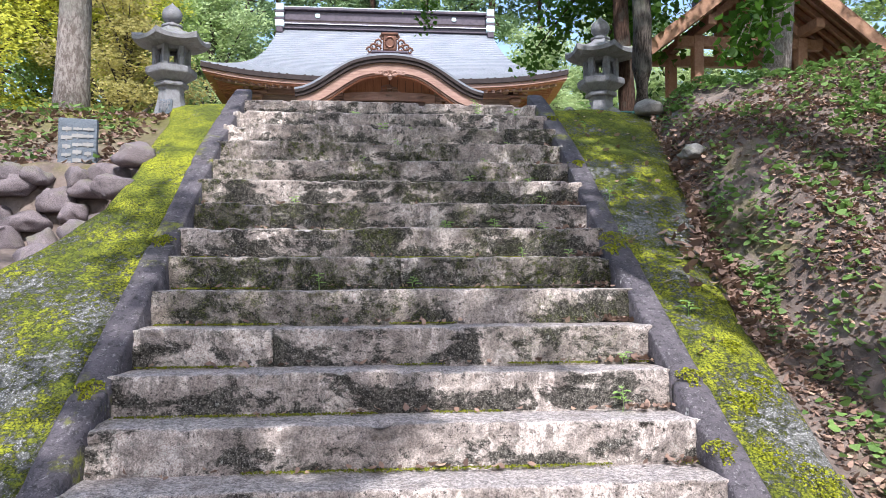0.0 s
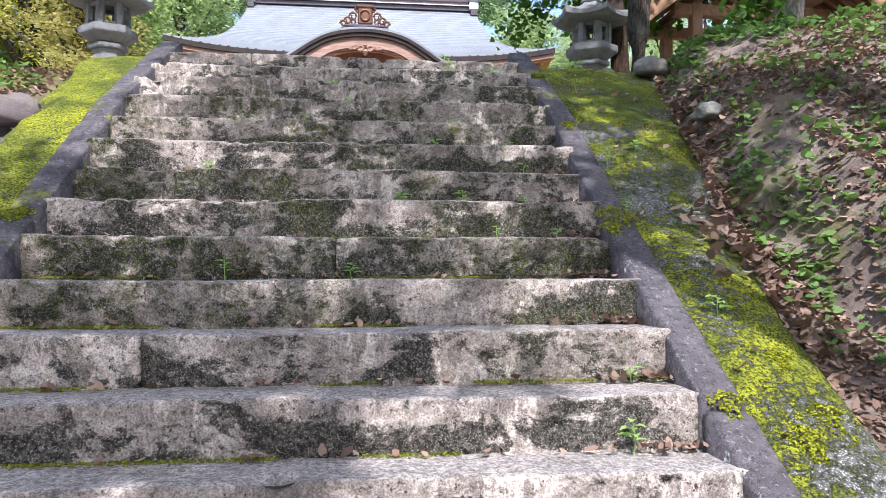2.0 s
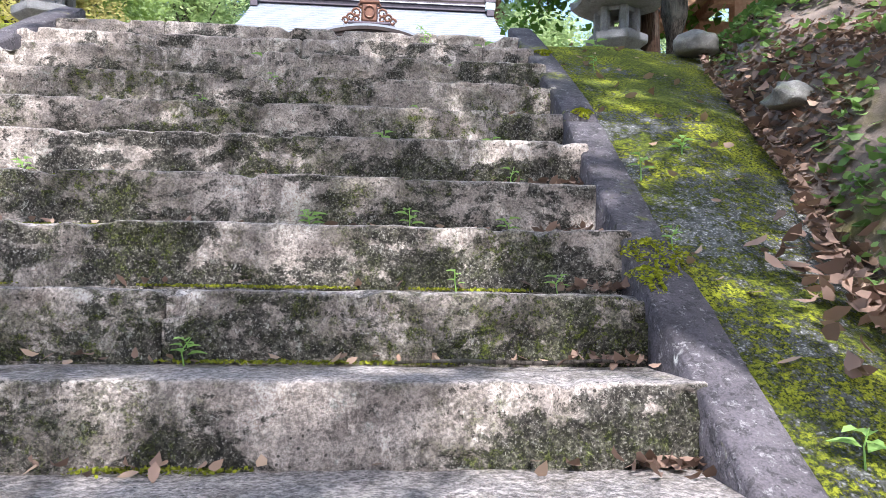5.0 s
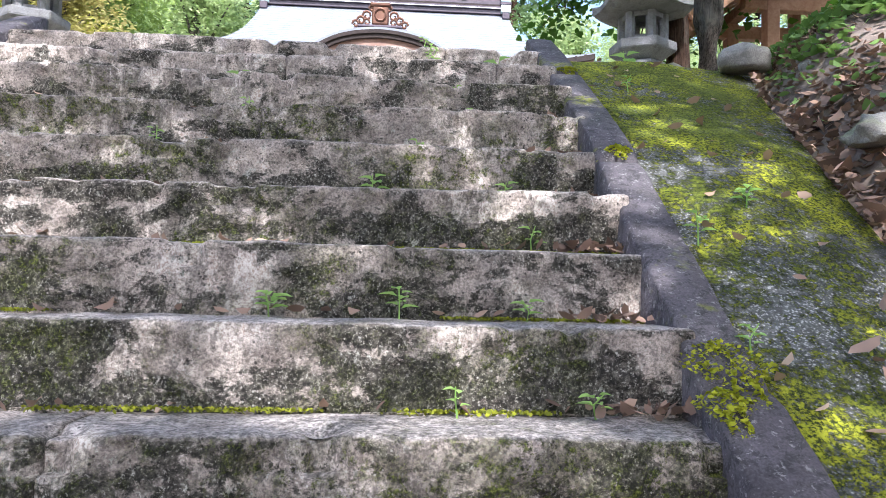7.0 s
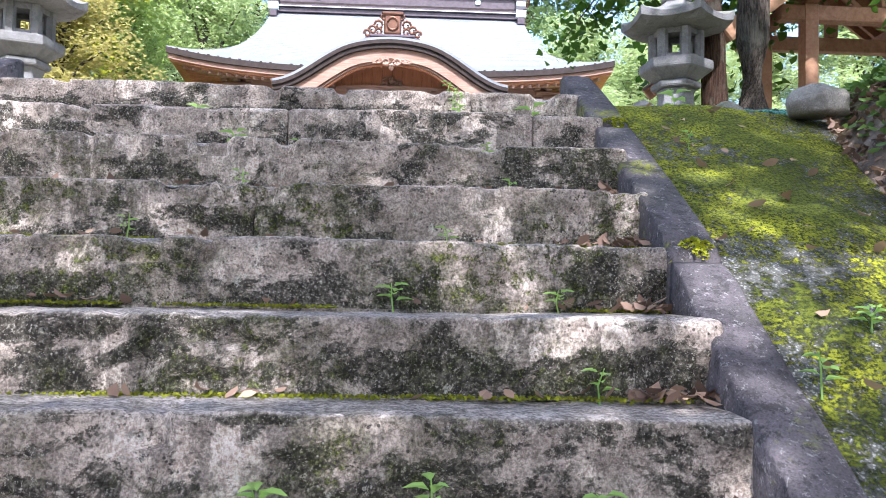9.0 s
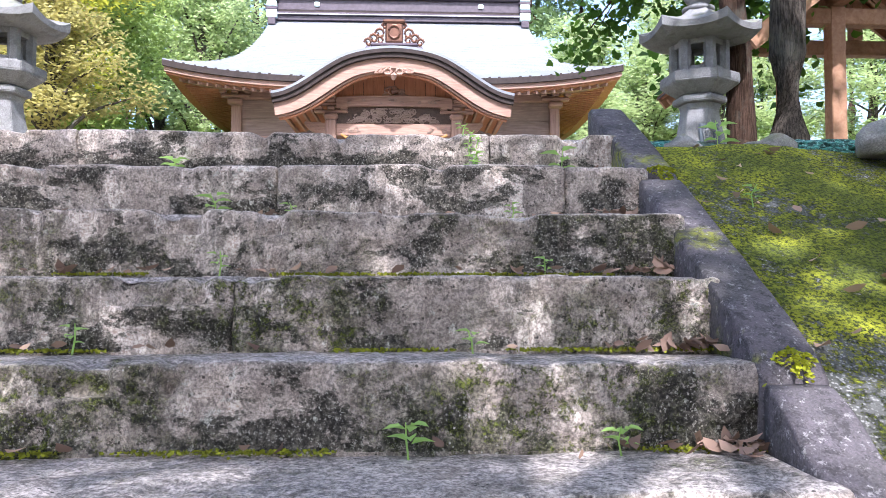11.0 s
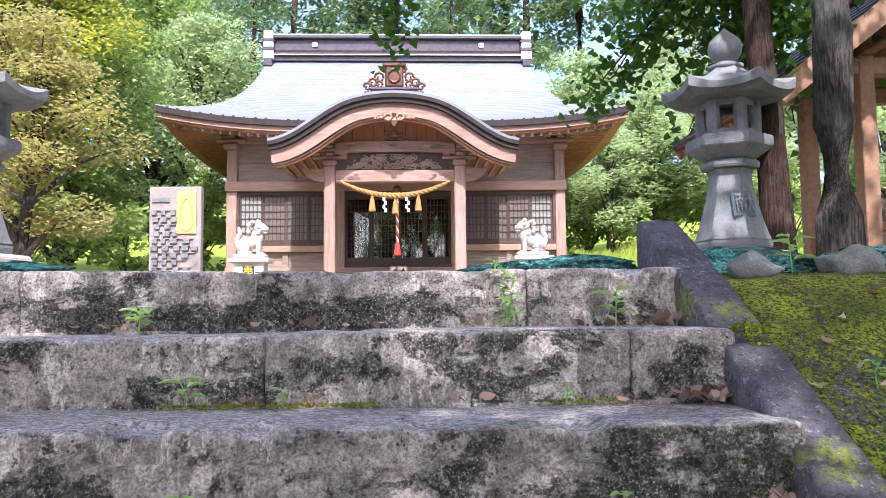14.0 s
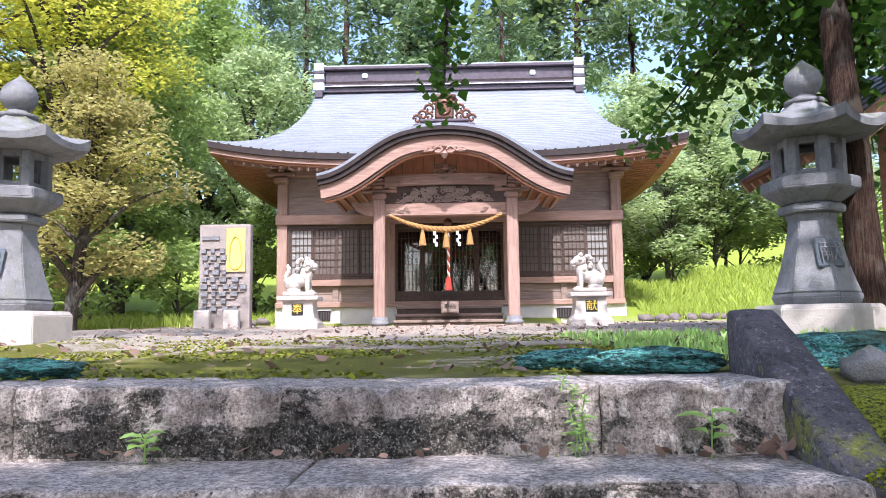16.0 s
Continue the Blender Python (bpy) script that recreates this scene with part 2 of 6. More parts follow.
def mat_leaf(name, dark, light, gloss=0.5, trans=0.35):
    k = Mat(name, gloss, spec=0.35)
    r = k.island()
    base = k.mix(r, dark, light)
    base = k.mix(k.math("MULTIPLY", k.step(k.noise(0.6, 3), 0.4, 0.7), 0.5), base, tuple(c * 0.75 for c in light))
    m = k.done(base)
    tr = k.node("ShaderNodeBsdfTranslucent", Color=k.mix(0.35, base, (light[0] * 1.3, light[1] * 1.3, light[2])))
    mx = k.node("ShaderNodeMixShader", Fac=trans)
    k.t.links.new(k.b.outputs[0], mx.inputs[1])
    k.t.links.new(tr.outputs[0], mx.inputs[2])
    k.t.links.new(mx.outputs[0], k.t.nodes["Material Output"].inputs[0])
    return m


def mat_bark(name, dark, light, squash=(9, 9, 1.3)):
    k = Mat(name, 0.95, spec=0.15)
    g = k.noise(6, 10, 0.75, squash=squash)
    base = k.mix(k.step(g, 0.44, 0.57), dark, light)
    base = k.mix(k.math("MULTIPLY", k.step(k.noise(2.5, 5), 0.52, 0.66), 0.5), base, (0.20, 0.21, 0.18))
    return k.done(base, g, 1.0, 0.04)


def mat_plain(name, a, b, rough=0.6, metal=0.0, scale=8, bump=0.15):
    k = Mat(name, rough, metal)
    n = k.noise(scale, 5, 0.65)
    return k.done(k.mix(k.step(n, 0.3, 0.7), a, b), n, bump, 0.01)


def mat_roof():
    k = Mat("copper_roof", 0.36, 0.0, 0.6)
    n, s = k.noise(1.5, 5), k.noise(1, 4, 0.6, squash=(7, 0.6, 0.6))
    r = k.island()
    base = k.mix(k.step(n, 0.3, 0.7), (0.145, 0.165, 0.19), (0.21, 0.23, 0.26))
    base = k.mix(k.math("MULTIPLY", k.step(s, 0.45, 0.7), 0.5), base, (0.205, 0.20, 0.245))
    base = k.mix(k.step(r, 0, 1, 0, 0.25), base, (0.245, 0.275, 0.295))
    return k.done(base, n, 0.1, 0.01)


def mat_glass():
    k = Mat("dark_glass", 0.03, 0.0, 0.5)
    k.put(k.b.inputs["Transmission Weight"], 1.0)
    k.b.inputs["IOR"].default_value = 1.75
    return k.done((0.5, 0.55, 0.55))


M = dict(
    pavstone=mat_granite("pinkish_slab", (0.24, 0.205, 0.185), (0.34, 0.295, 0.27), 0.15),
    bronzep=mat_plain("gilt_relief", (0.40, 0.31, 0.10), (0.55, 0.45, 0.18), 0.5, scale=18),
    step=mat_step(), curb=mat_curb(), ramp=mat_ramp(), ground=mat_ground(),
    wood=mat_wood("cedar_wood", (0.215, 0.128, 0.096), (0.40, 0.262, 0.21), axis=(0.10, 1, 1), grain=26),
    woodv=mat_wood("upright_cedar", (0.215, 0.13, 0.10), (0.40, 0.27, 0.22), axis=(1, 1, 0.07), grain=26),
    woodr=mat_wood("red_cedar_wood", (0.30, 0.125, 0.07), (0.47, 0.225, 0.13), axis=(1, 1, 0.12), grain=22),
    woodg=mat_wood("grey_weathered_wood", (0.165, 0.118, 0.095), (0.32, 0.245, 0.205), 0.75, (0.09, 1, 1), 26),
    # stained frames and sashes; also the painted shadow behind the porch carving
    woodd=mat_wood("stained_and_shadow_wood", (0.045, 0.028, 0.022), (0.10, 0.065, 0.05), 0.55),
    pav=mat_wood("pavilion_wood", (0.24, 0.12, 0.07), (0.42, 0.25, 0.16), 0.7),
    roof=mat_roof(),
    roofedge=mat_plain("roof_edge_copper", (0.02, 0.015, 0.014), (0.045, 0.034, 0.032), 0.9),
    ridge=mat_plain("ridge_metal", (0.045, 0.033, 0.045), (0.085, 0.068, 0.085), 0.45),
    verdi=mat_plain("pale_verdigris", (0.42, 0.56, 0.55), (0.6, 0.7, 0.68), 0.5),
    paper=mat_plain("paper_screen", (0.22, 0.218, 0.21), (0.30, 0.295, 0.28), 0.9),
    # darker brown copy of the pane, holding the porch's shade
    dim=mat_plain("porch_shade_pane", (0.10, 0.082, 0.07), (0.16, 0.132, 0.115), 0.5),
    plaster=mat_plain("foundation_concrete", (0.50, 0.47, 0.45), (0.62, 0.58, 0.56), 0.9, scale=4),
    # near-black that stands in for the shade inside the hall
    dark=mat_plain("interior_shade", (0.02, 0.018, 0.016), (0.035, 0.03, 0.027), 0.9),
    glass=mat_glass(),
    straw=mat_wood("rice_straw", (0.25, 0.125, 0.045), (0.43, 0.245, 0.09), 0.9, (1, 1, 1), 30),
    white=mat_plain("white_paper", (0.75, 0.75, 0.75), (0.82, 0.82, 0.82), 0.8),
    red=mat_plain("red_cloth", (0.45, 0.03, 0.02), (0.6, 0.06, 0.04), 0.8),
    gold=mat_plain("gold_paint", (0.75, 0.5, 0.06), (0.85, 0.6, 0.1), 0.35, 0.3),
    bronze=mat_plain("bronze_bell", (0.10, 0.05, 0.035), (0.17, 0.085, 0.055), 0.35, 0.6),
    black=mat_plain("black_lacquer", (0.015, 0.015, 0.015), (0.03, 0.03, 0.03), 0.4),
    granite=mat_granite("grey_granite", (0.155, 0.157, 0.165), (0.285, 0.285, 0.298), 0.45, 0.5),
    whiteg=mat_granite("white_granite", (0.42, 0.375, 0.335), (0.56, 0.51, 0.46), 0.25),
    rock=mat_granite("field_rock", (0.11, 0.09, 0.095), (0.24, 0.20, 0.205), 0.35, 0.3),
    rockpale=mat_granite("pale_rock", (0.17, 0.165, 0.155), (0.29, 0.28, 0.265), 0.6, 0.5),
    slate=mat_granite("slate_tablet", (0.10, 0.12, 0.145), (0.165, 0.19, 0.215), 0.2),
    bark=mat_bark("rough_bark", (0.035, 0.029, 0.025), (0.14, 0.118, 0.10)),
    barkb=mat_bark("brown_bark", (0.04, 0.023, 0.017), (0.105, 0.065, 0.047), (12, 12, 0.7)),
    barkp=mat_bark("pale_bark", (0.17, 0.14, 0.125), (0.38, 0.34, 0.31), (5, 5, 2)),
    leafy=mat_leaf("yellow_green_leaves", (0.26, 0.29, 0.035), (0.62, 0.62, 0.11), 0.5, 0.55),
    leafo=mat_leaf("bronze_green_leaves", (0.17, 0.15, 0.06), (0.52, 0.48, 0.19), 0.5, 0.5),
    leafm=mat_leaf("green_leaves", (0.11, 0.18, 0.045), (0.38, 0.50, 0.16), 0.5, 0.5),
    leafp=mat_leaf("pale_green_leaves", (0.20, 0.29, 0.12), (0.50, 0.60, 0.32), 0.5, 0.45),
    leafd=mat_leaf("cedar_needles", (0.075, 0.13, 0.07), (0.23, 0.33, 0.17), 0.6, 0.35),
    ginkgo=mat_leaf("ginkgo_leaves", (0.022, 0.065, 0.01), (0.10, 0.21, 0.028), 0.5, 0.6),
    grass=mat_leaf("grass_blades", (0.20, 0.28, 0.035), (0.46, 0.55, 0.11)),
    weed=mat_leaf("weed_leaves", (0.20, 0.38, 0.08), (0.45, 0.66, 0.22), 0.5, 0.45),
    under=mat_leaf("undergrowth_leaves", (0.06, 0.13, 0.03), (0.22, 0.35, 0.10), 0.5, 0.35),
    dead=mat_leaf("dead_leaves", (0.075, 0.046, 0.036), (0.34, 0.225, 0.17), 0.8, 0.12),
    pink=mat_leaf("pale_dead_leaves", (0.22, 0.13, 0.09), (0.46, 0.33, 0.24), 0.8, 0.12),
    tuft=mat_leaf("moss_tufts", (0.07, 0.085, 0.01), (0.27, 0.29, 0.018), 0.9, 0.2),
    mossy=mat_plain("moss_cushion", (0.15, 0.17, 0.008), (0.33, 0.35, 0.015), 0.95, scale=60, bump=0.9),
)


M["mosst"] = mat_leaf("bright_moss", (0.16, 0.18, 0.012), (0.40, 0.42, 0.02), 0.9, 0.2)


# ---- building helpers ----
def link_mesh(name, bm, material, parent=None, smooth=False, label=""):
    me = bpy.data.meshes.new(name)
    bm.to_mesh(me)
    bm.free()
    if smooth:
        for p in me.polygons:
            p.use_smooth = True
    for m in material if isinstance(material, (list, tuple)) else [material]:
        me.materials.append(m)
    ob = new(name, me)
    if parent:
        ob.parent = parent
        ob.matrix_parent_inverse = parent.matrix_basis.inverted()
    if label:
        ob["label"] = label
    return ob


def part(name, bm, material, parent, label="", smooth=False):
    return link_mesh(name, bm, material, parent, smooth, label)


def thing(name, x, y, z, label, category, group="", kind="", rz=0):
    ob = new(name)
    ob.matrix_basis = pose(x, y, z, 0, 0, rz)
    ob.empty_display_size = 0.2
    return tagged(ob, label, category, group, kind)


def box(x0, x1, y0, y1, z0, z1, bevel=0.0, bm=None, seg=1):
    bm = bm or bmesh.new()
    r = bmesh.ops.create_cube(bm, size=1)
    bmesh.ops.transform(bm, matrix=Matrix.Translation(((x0 + x1) / 2, (y0 + y1) / 2, (z0 + z1) / 2)) @ Matrix.Diagonal((x1 - x0, y1 - y0, z1 - z0, 1)), verts=r["verts"])
    if bevel:
        edges = list({e for v in r["verts"] for e in v.link_edges})
        bmesh.ops.bevel(bm, geom=edges, offset=bevel, segments=seg, affect="EDGES", profile=0.6)
    return bm


def beam(a, b, w, h, bm=None, bevel=0.0):
    """A bar of section w by h from a to b."""
    bm = bm or bmesh.new()
    a, b = Vector(a), Vector(b)
    r = bmesh.ops.create_cube(bm, size=1)
    q = (b - a).to_track_quat("Y", "Z").to_matrix().to_4x4()
    bmesh.ops.transform(bm, matrix=Matrix.Translation((a + b) / 2) @ q @ Matrix.Diagonal((w, (b - a).length, h, 1)), verts=r["verts"])
    if bevel:
        bmesh.ops.bevel(bm, geom=list({e for v in r["verts"] for e in v.link_edges}), offset=bevel, segments=1, affect="EDGES")
    return bm


def lathe(rings, n=24, bm=None, at=(0, 0, 0), turn=0.0, cap=True):
    """Rings of (radius, z) round the upright axis; n = 6 makes it hexagonal."""
    bm = bm or bmesh.new()
    rows = []
    for r, z in rings:
        rows.append([bm.verts.new((at[0] + r * math.cos(turn + 2 * math.pi * i / n), at[1] + r * math.sin(turn + 2 * math.pi * i / n), at[2] + z)) for i in range(n)])
    for a, b in zip(rows, rows[1:]):
        for i in range(n):
            bm.faces.new((a[i], a[(i + 1) % n], b[(i + 1) % n], b[i]))
    if cap:
        bm.faces.new(rows[0][::-1])
        bm.faces.new(rows[-1])
    return bm


def tube(points, radii, n=8, bm=None):
    """A tapered tube along points."""
    bm = bm or bmesh.new()
    rows = []
    pts = [Vector(p) for p in points]
    for i, p in enumerate(pts):
        d = (pts[min(i + 1, len(pts) - 1)] - pts[max(i - 1, 0)]).normalized()
        q = d.to_track_quat("Z", "Y")
        rows.append([bm.verts.new(p + q @ Vector((radii[i] * math.cos(2 * math.pi * k / n), radii[i] * math.sin(2 * math.pi * k / n), 0))) for k in range(n)])
    for a, b in zip(rows, rows[1:]):
        for k in range(n):
            bm.faces.new((a[k], a[(k + 1) % n], b[(k + 1) % n], b[k]))
    bm.faces.new(rows[0][::-1])
    bm.faces.new(rows[-1])
    return bm


def sheet(rows, bm=None, close=False):
    """Faces between rows of points of one length."""
    bm = bm or bmesh.new()
    vs = [[bm.verts.new(p) for p in r] for r in rows]
    for a, b in zip(vs, vs[1:]):
        for i in range(len(a) - (0 if close else 1)):
            j = (i + 1) % len(a)
            bm.faces.new((a[i], a[j], b[j], b[i]))
    return bm


def rough_up(bm, amount, scale, seed=0):
    for v in bm.verts:
        v.co += noise.noise_vector(v.co * scale + Vector((seed * 7.3, seed * 3.1, 0))) * amount


def lump(x, y, z, sx, sy, sz, seed, sub=3, amount=0.25):
    """An uneven boulder."""
    bm = bmesh.new()
    bmesh.ops.create_icosphere(bm, subdivisions=sub, radius=1)
    for v in bm.verts:
        n = noise.noise_vector(v.co * 1.1 + Vector((seed * 5.7, 0, seed)))
        v.co += n * amount + noise.noise_vector(v.co * 3 + Vector((seed, 2, 0))) * amount * 0.3
        v.co = Vector((v.co.x * sx, v.co.y * sy, max(v.co.z, -0.55) * sz)) + Vector((x, y, z))
    return bm


# ---- terrain and stairs ----
RISE = 0.205
EDGE = [2.85, 3.16, 3.48, 3.79, 4.10, 4.44, 4.80, 5.08, 5.42, 5.68, 6.04, 6.32, 6.62, 7.02, 7.44]
XL, XR = -1.29, 1.55       # inner faces of the two kerbs
CURB = 0.165
TOP = RISE * len(EDGE)


def flare(y):
    """The flight widens a little toward its head on the right."""
    return 0.030 * max(0.0, y - 4.2)


def slope_z(y):
    """Height of the line along the step edges, and of the terrace beyond."""
    if y < EDGE[-1]:
        return float(np.interp(y, [2.5, 3.5, 4.1, 5.0, 6.2, 7.44], [0.0, 0.63, 1.02, 1.58, 2.38, 3.075]))
    return TOP + min(y - EDGE[-1], 12.5) * 0.0165


def smooth(a, b, v):
    t = min(1, max(0, (v - a) / (b - a)))
    return t * t * (3 - 2 * t)


def bank_x(y):
    """Where the apron ends and the earth bank begins."""
    return float(np.interp(y, [2.0, 4.0, 4.4, 5.25, 5.5, 6.1, 6.8, 7.5, 7.9], [2.1, 2.17, 2.22, 2.35, 2.45, 2.55, 2.70, 2.95, 3.1]))


def ground_z(x, y):
    line = slope_z(y)
    bx = bank_x(y)
    plate = TOP + max(0.0, min(y - 7.4, 12.5)) * 0.0165
    if x > bx - 0.12:
        d = max(0.0, x - bx - 0.03 - float(np.interp(y, [2.0, 3.4, 4.4, 5.2, 5.9], [0.6, 0.5, 0.34, 0.12, 0.0])))
        up = line - 0.15 + 0.14 * min(1, d / 0.15) + min(1.15 * d, 0.28 + 0.38 * d) + 0.16 * min(1, d / 0.3) * noise.noise(Vector((x * 1.7, y * 1.7, 0))) + 0.05 * min(1, d / 0.2) * noise.noise(Vector((x * 6, y * 6, 2)))
        top = plate + 0.02 + 0.05 * min(d, 4) + 0.06 * noise.noise(Vector((x, y, 3)))
        z = min(up, top)
        if y > 8:
            z = min(z, plate + 0.35 * smooth(6, 14, x))
    elif x < -1.9:
        low = 1.5 * smooth(2.6, 6.0, y)
        bank = 2.25 + (plate - 2.25) * smooth(6.4, 8.5, y)
        z = low if y < 6.15 else (low + (bank - low) * smooth(6.15, 6.5, y))
        z = z + 0.07 * noise.noise(Vector((x * 2, y * 2, 0)))
        blend = smooth(-1.9, -2.15, x)
        z = (line - 0.16) * (1 - blend) + min(z, plate + 0.03) * blend
    else:
        z = line - 0.16
        if y > 7.5:
            z = plate - 0.02 - 0.1 * smooth(7.9, 7.6, y)
    if y > 8.2:
        z += 0.02 * noise.noise(Vector((x * 0.8, y * 0.8, 0)))
    if XL - CURB < x < XR + CURB + flare(y) and y < EDGE[-1] + 0.1:
        z = line - 0.45
    far = max(0, abs(x - 0.4) - 6.5)
    if y > 20:
        z += (1.35 if x > 0 else 0.45) * smooth(21, 28, y) * smooth(-2.2, 1.0, far)
    if y > 30:
        z += 9.0 * smooth(30, 75, y)
    if x < -6 and y > 8:
        z += 1.2 * smooth(-7, -20, x)
    return z


def axis(a, b, fine0, fine1, d):
    """Grid lines, close together between fine0 and fine1."""
    out = [fine0 + d * i for i in range(int((fine1 - fine0) / d) + 1)]
    g, v = d, out[-1]
    while v < b:
        g *= 1.22
        v += g
        out.append(v)
    g, v = d, fine0
    while v > a:
        g *= 1.22
        v -= g
        out.insert(0, v)
    return out


gx, gy = axis(-600, 600, -5.0, 6.0, 0.1), axis(-400, 1500, 1.0, 11.0, 0.1)
ground = link_mesh("ground", sheet([[(x, y, ground_z(x, y)) for x in gx] for y in gy]), M["ground"], smooth=True)
tagged(ground, "earth ground with leaf litter, moss and grass", "ground", kind="structure")

stairs = thing("stairs", 0.07, 5.0, 0.0, "weathered mossy stone stairs with stained risers", "stairs", kind="structure")


def step_block(x0, x1, i, seed):
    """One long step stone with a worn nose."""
    y0, z1 = EDGE[i], RISE * (i + 1)
    y1 = (EDGE[i + 1] if i + 1 < len(EDGE) else EDGE[i] + 0.42) + 0.06
    dz = RISE + 0.05
    n = max(6, int((x1 - x0) / 0.013))
    prof = [(0.012, -dz)] + [(0.0, -dz + dz * k / 16) for k in range(1, 15)] + [(0.0, -0.022), (0.002, -0.010), (0.008, -0.003), (0.02, 0.0)]
    prof += [(0.02 + (y1 - y0 - 0.02) * k / 9, -0.008 * k / 9) for k in range(1, 10)]
    rows = []
    for a, b in prof:
        row = []
        face = 1.0 if b < -0.02 else 0.6
        for k in range(n + 1):
            x = x0 + (x1 - x0) * k / n
            end = min(k, n - k) * (x1 - x0) / n
            soft = 0.010 * max(0, 1 - end / 0.015)
            w = noise.noise(Vector((x * 2.1, i * 4.7, b * 5 + 3))) * 0.016 + noise.fractal(Vector((x * 11, i * 3.3 + a * 11, b * 13)), 0.8, 2.1, 4) * 0.014 * face
            pit = max(0, noise.noise(Vector((x * 15, i * 6.1, b * 22))) - 0.25) * 0.035 * face
            chip = max(0, noise.noise(Vector((x * 5.5, i * 9.1, 1.5))) + 0.5 * noise.noise(Vector((x * 17, i * 9.1, 1.5))) - 0.25) * (0.10 if -0.07 < b else 0.0)
            sag = noise.noise(Vector((x * 0.9, i * 2.2, 8))) * 0.012 + noise.noise(Vector((x * 6.0, i * 5.2, 8))) * 0.004
            row.append((x, y0 + a + w + pit + soft + (chip if a < 0.03 else 0), z1 + b + sag - soft * 0.6 - (chip * 0.45 if a < 0.12 else 0) + noise.noise(Vector((x * 9, (y0 + a) * 9, 0))) * 0.005))
        rows.append(row)
    back = [(x, y, z1 - dz) for x, y, z in rows[-1]]
    rows.append(back)
    bm = sheet(rows)
    bm.verts.ensure_lookup_table()
    m = n + 1
    for k in (0, n):
        vs = [bm.verts[j * m + k] for j in range(len(rows))]
        bm.faces.new(vs if k == 0 else vs[::-1])
    bmesh.ops.recalc_face_normals(bm, faces=bm.faces)
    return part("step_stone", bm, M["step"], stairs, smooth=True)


JOINTS = {4: [-0.55], 6: [0.17], 8: [-0.75], 11: [0.30], 13: [0.29, 1.36], 14: [-0.62, 1.12]}
for i in range(len(EDGE)):
    xs = [XL - 0.04] + JOINTS.get(i, []) + [XR + 0.04 + flare(EDGE[i])]
    for a, b in zip(xs, xs[1:]):
        step_block(a + 0.002, b - 0.002, i, i)

for side, xi, xo in (("left", XL, XL - CURB), ("right", XR, XR + CURB)):
    curb = thing("stair_curb", (xi + xo) / 2, 5, 0, "dark grey sloped concrete kerb beside stone stairs, mossy at the joints", "kerb", "stair kerbs", kind="structure")
    cuts = [2.6, 3.75, 4.95, 6.0, 7.05, 7.92]
    for c, (a, b) in enumerate(zip(cuts, cuts[1:])):
        rows = []
        n = int((b - a) / 0.03)
        step = 0.005 * math.sin(c * 2.4)
        for k in range(n + 1):
            y = a + 0.006 + (b - a - 0.012) * k / n
            z = slope_z(y) - 0.012 + (0.50 * (y - EDGE[-1]) if y > EDGE[-1] else 0) + step
            end = 0.02 * max(0, 1 - min(k, n - k) / 1.5)
            w = [noise.noise(Vector((y * 3, q * 5.0, xi))) * 0.007 + noise.noise(Vector((y * 14, q * 5.0, xi))) * 0.004 for q in range(6)]
            x0, x1 = min(xi, xo), max(xi, xo)
            if side == "right":
                x0, x1 = x0 + flare(y), x1 + flare(y)
            rows.append([(x0 + w[0], y, z - 0.55), (x0 + w[1], y, z - 0.014 - end), (x0 + 0.012 + w[2], y, z - end), ((x0 + x1) / 2, y, z + 0.004 - end + w[3] * 0.6), (x1 - 0.012 + w[4], y, z - end), (x1 + w[5], y, z - 0.014 - end), (x1, y, z - 0.55)])
        bm = sheet(rows, close=True)
        bm.verts.ensure_lookup_table()
        m = 7
        bm.faces.new([bm.verts[k] for k in range(m)])
        bm.faces.new([bm.verts[(len(rows) - 1) * m + k] for k in range(m)][::-1])
        bmesh.ops.recalc_face_normals(bm, faces=bm.faces)
        part("curb_stone", bm, M["curb"], curb, smooth=True)


def ramp_edge(side, y):
    if side == "right":
        return bank_x(y) + 0.05 * noise.noise(Vector((y * 2.2, 1, 0)))
    return float(np.interp(y, [2.4, 4.0, 4.8, 5.1, 5.45, 6.0, 7.0, 7.7], [-2.9, -2.6, -2.29, -2.09, -1.91, -1.86, -1.90, -2.05])) + 0.03 * noise.noise(Vector((y * 2.2, 5, 0)))


for side, x0 in (("left", XL - CURB), ("right", XR + CURB)):
    rows = []
    for k in range(110):
        y = 2.3 + (7.75 - 2.3) * k / 109
        xe = ramp_edge(side, y)
        row = []
        for j in range(23):
            xs = x0 + (flare(y) if side == "right" else 0)
            x = xs + (xe - xs) * j / 22
            z = min(slope_z(y), TOP + 0.03) - 0.045
            z += 0.02 * noise.noise(Vector((x * 2.5, y * 2.5, 0))) + 0.008 * noise.noise(Vector((x * 11, y * 11, 0))) - 0.05 * (j / 22) ** 4
            row.append((x, y, z))
        row.append((xe, y, row[-1][2] - 0.35))
        rows.append(row)
    bm = sheet(rows if side == "right" else [r[::-1] for r in rows])
    bmesh.ops.recalc_face_normals(bm, faces=bm.faces)
    bmesh.ops.solidify(bm, geom=bm.faces, thickness=0.06)
    r = link_mesh("ramp_" + side, bm, M["ramp"], smooth=True)
    tagged(r, "sloping concrete apron with patchy yellow-green moss", "pavement", kind="structure")


# ---- the shrine hall ----
X0 = 0.40
hall = thing("shrine_hall", X0, 22.4, 3.28, "cedar shrine hall with curved pale copper roof and arched porch", "shrine")
G = 3.26           # terrace level at the hall
WL, WR, WY = -3.60, 4.40, 22.4
DL, DR = -0.87, 1.69

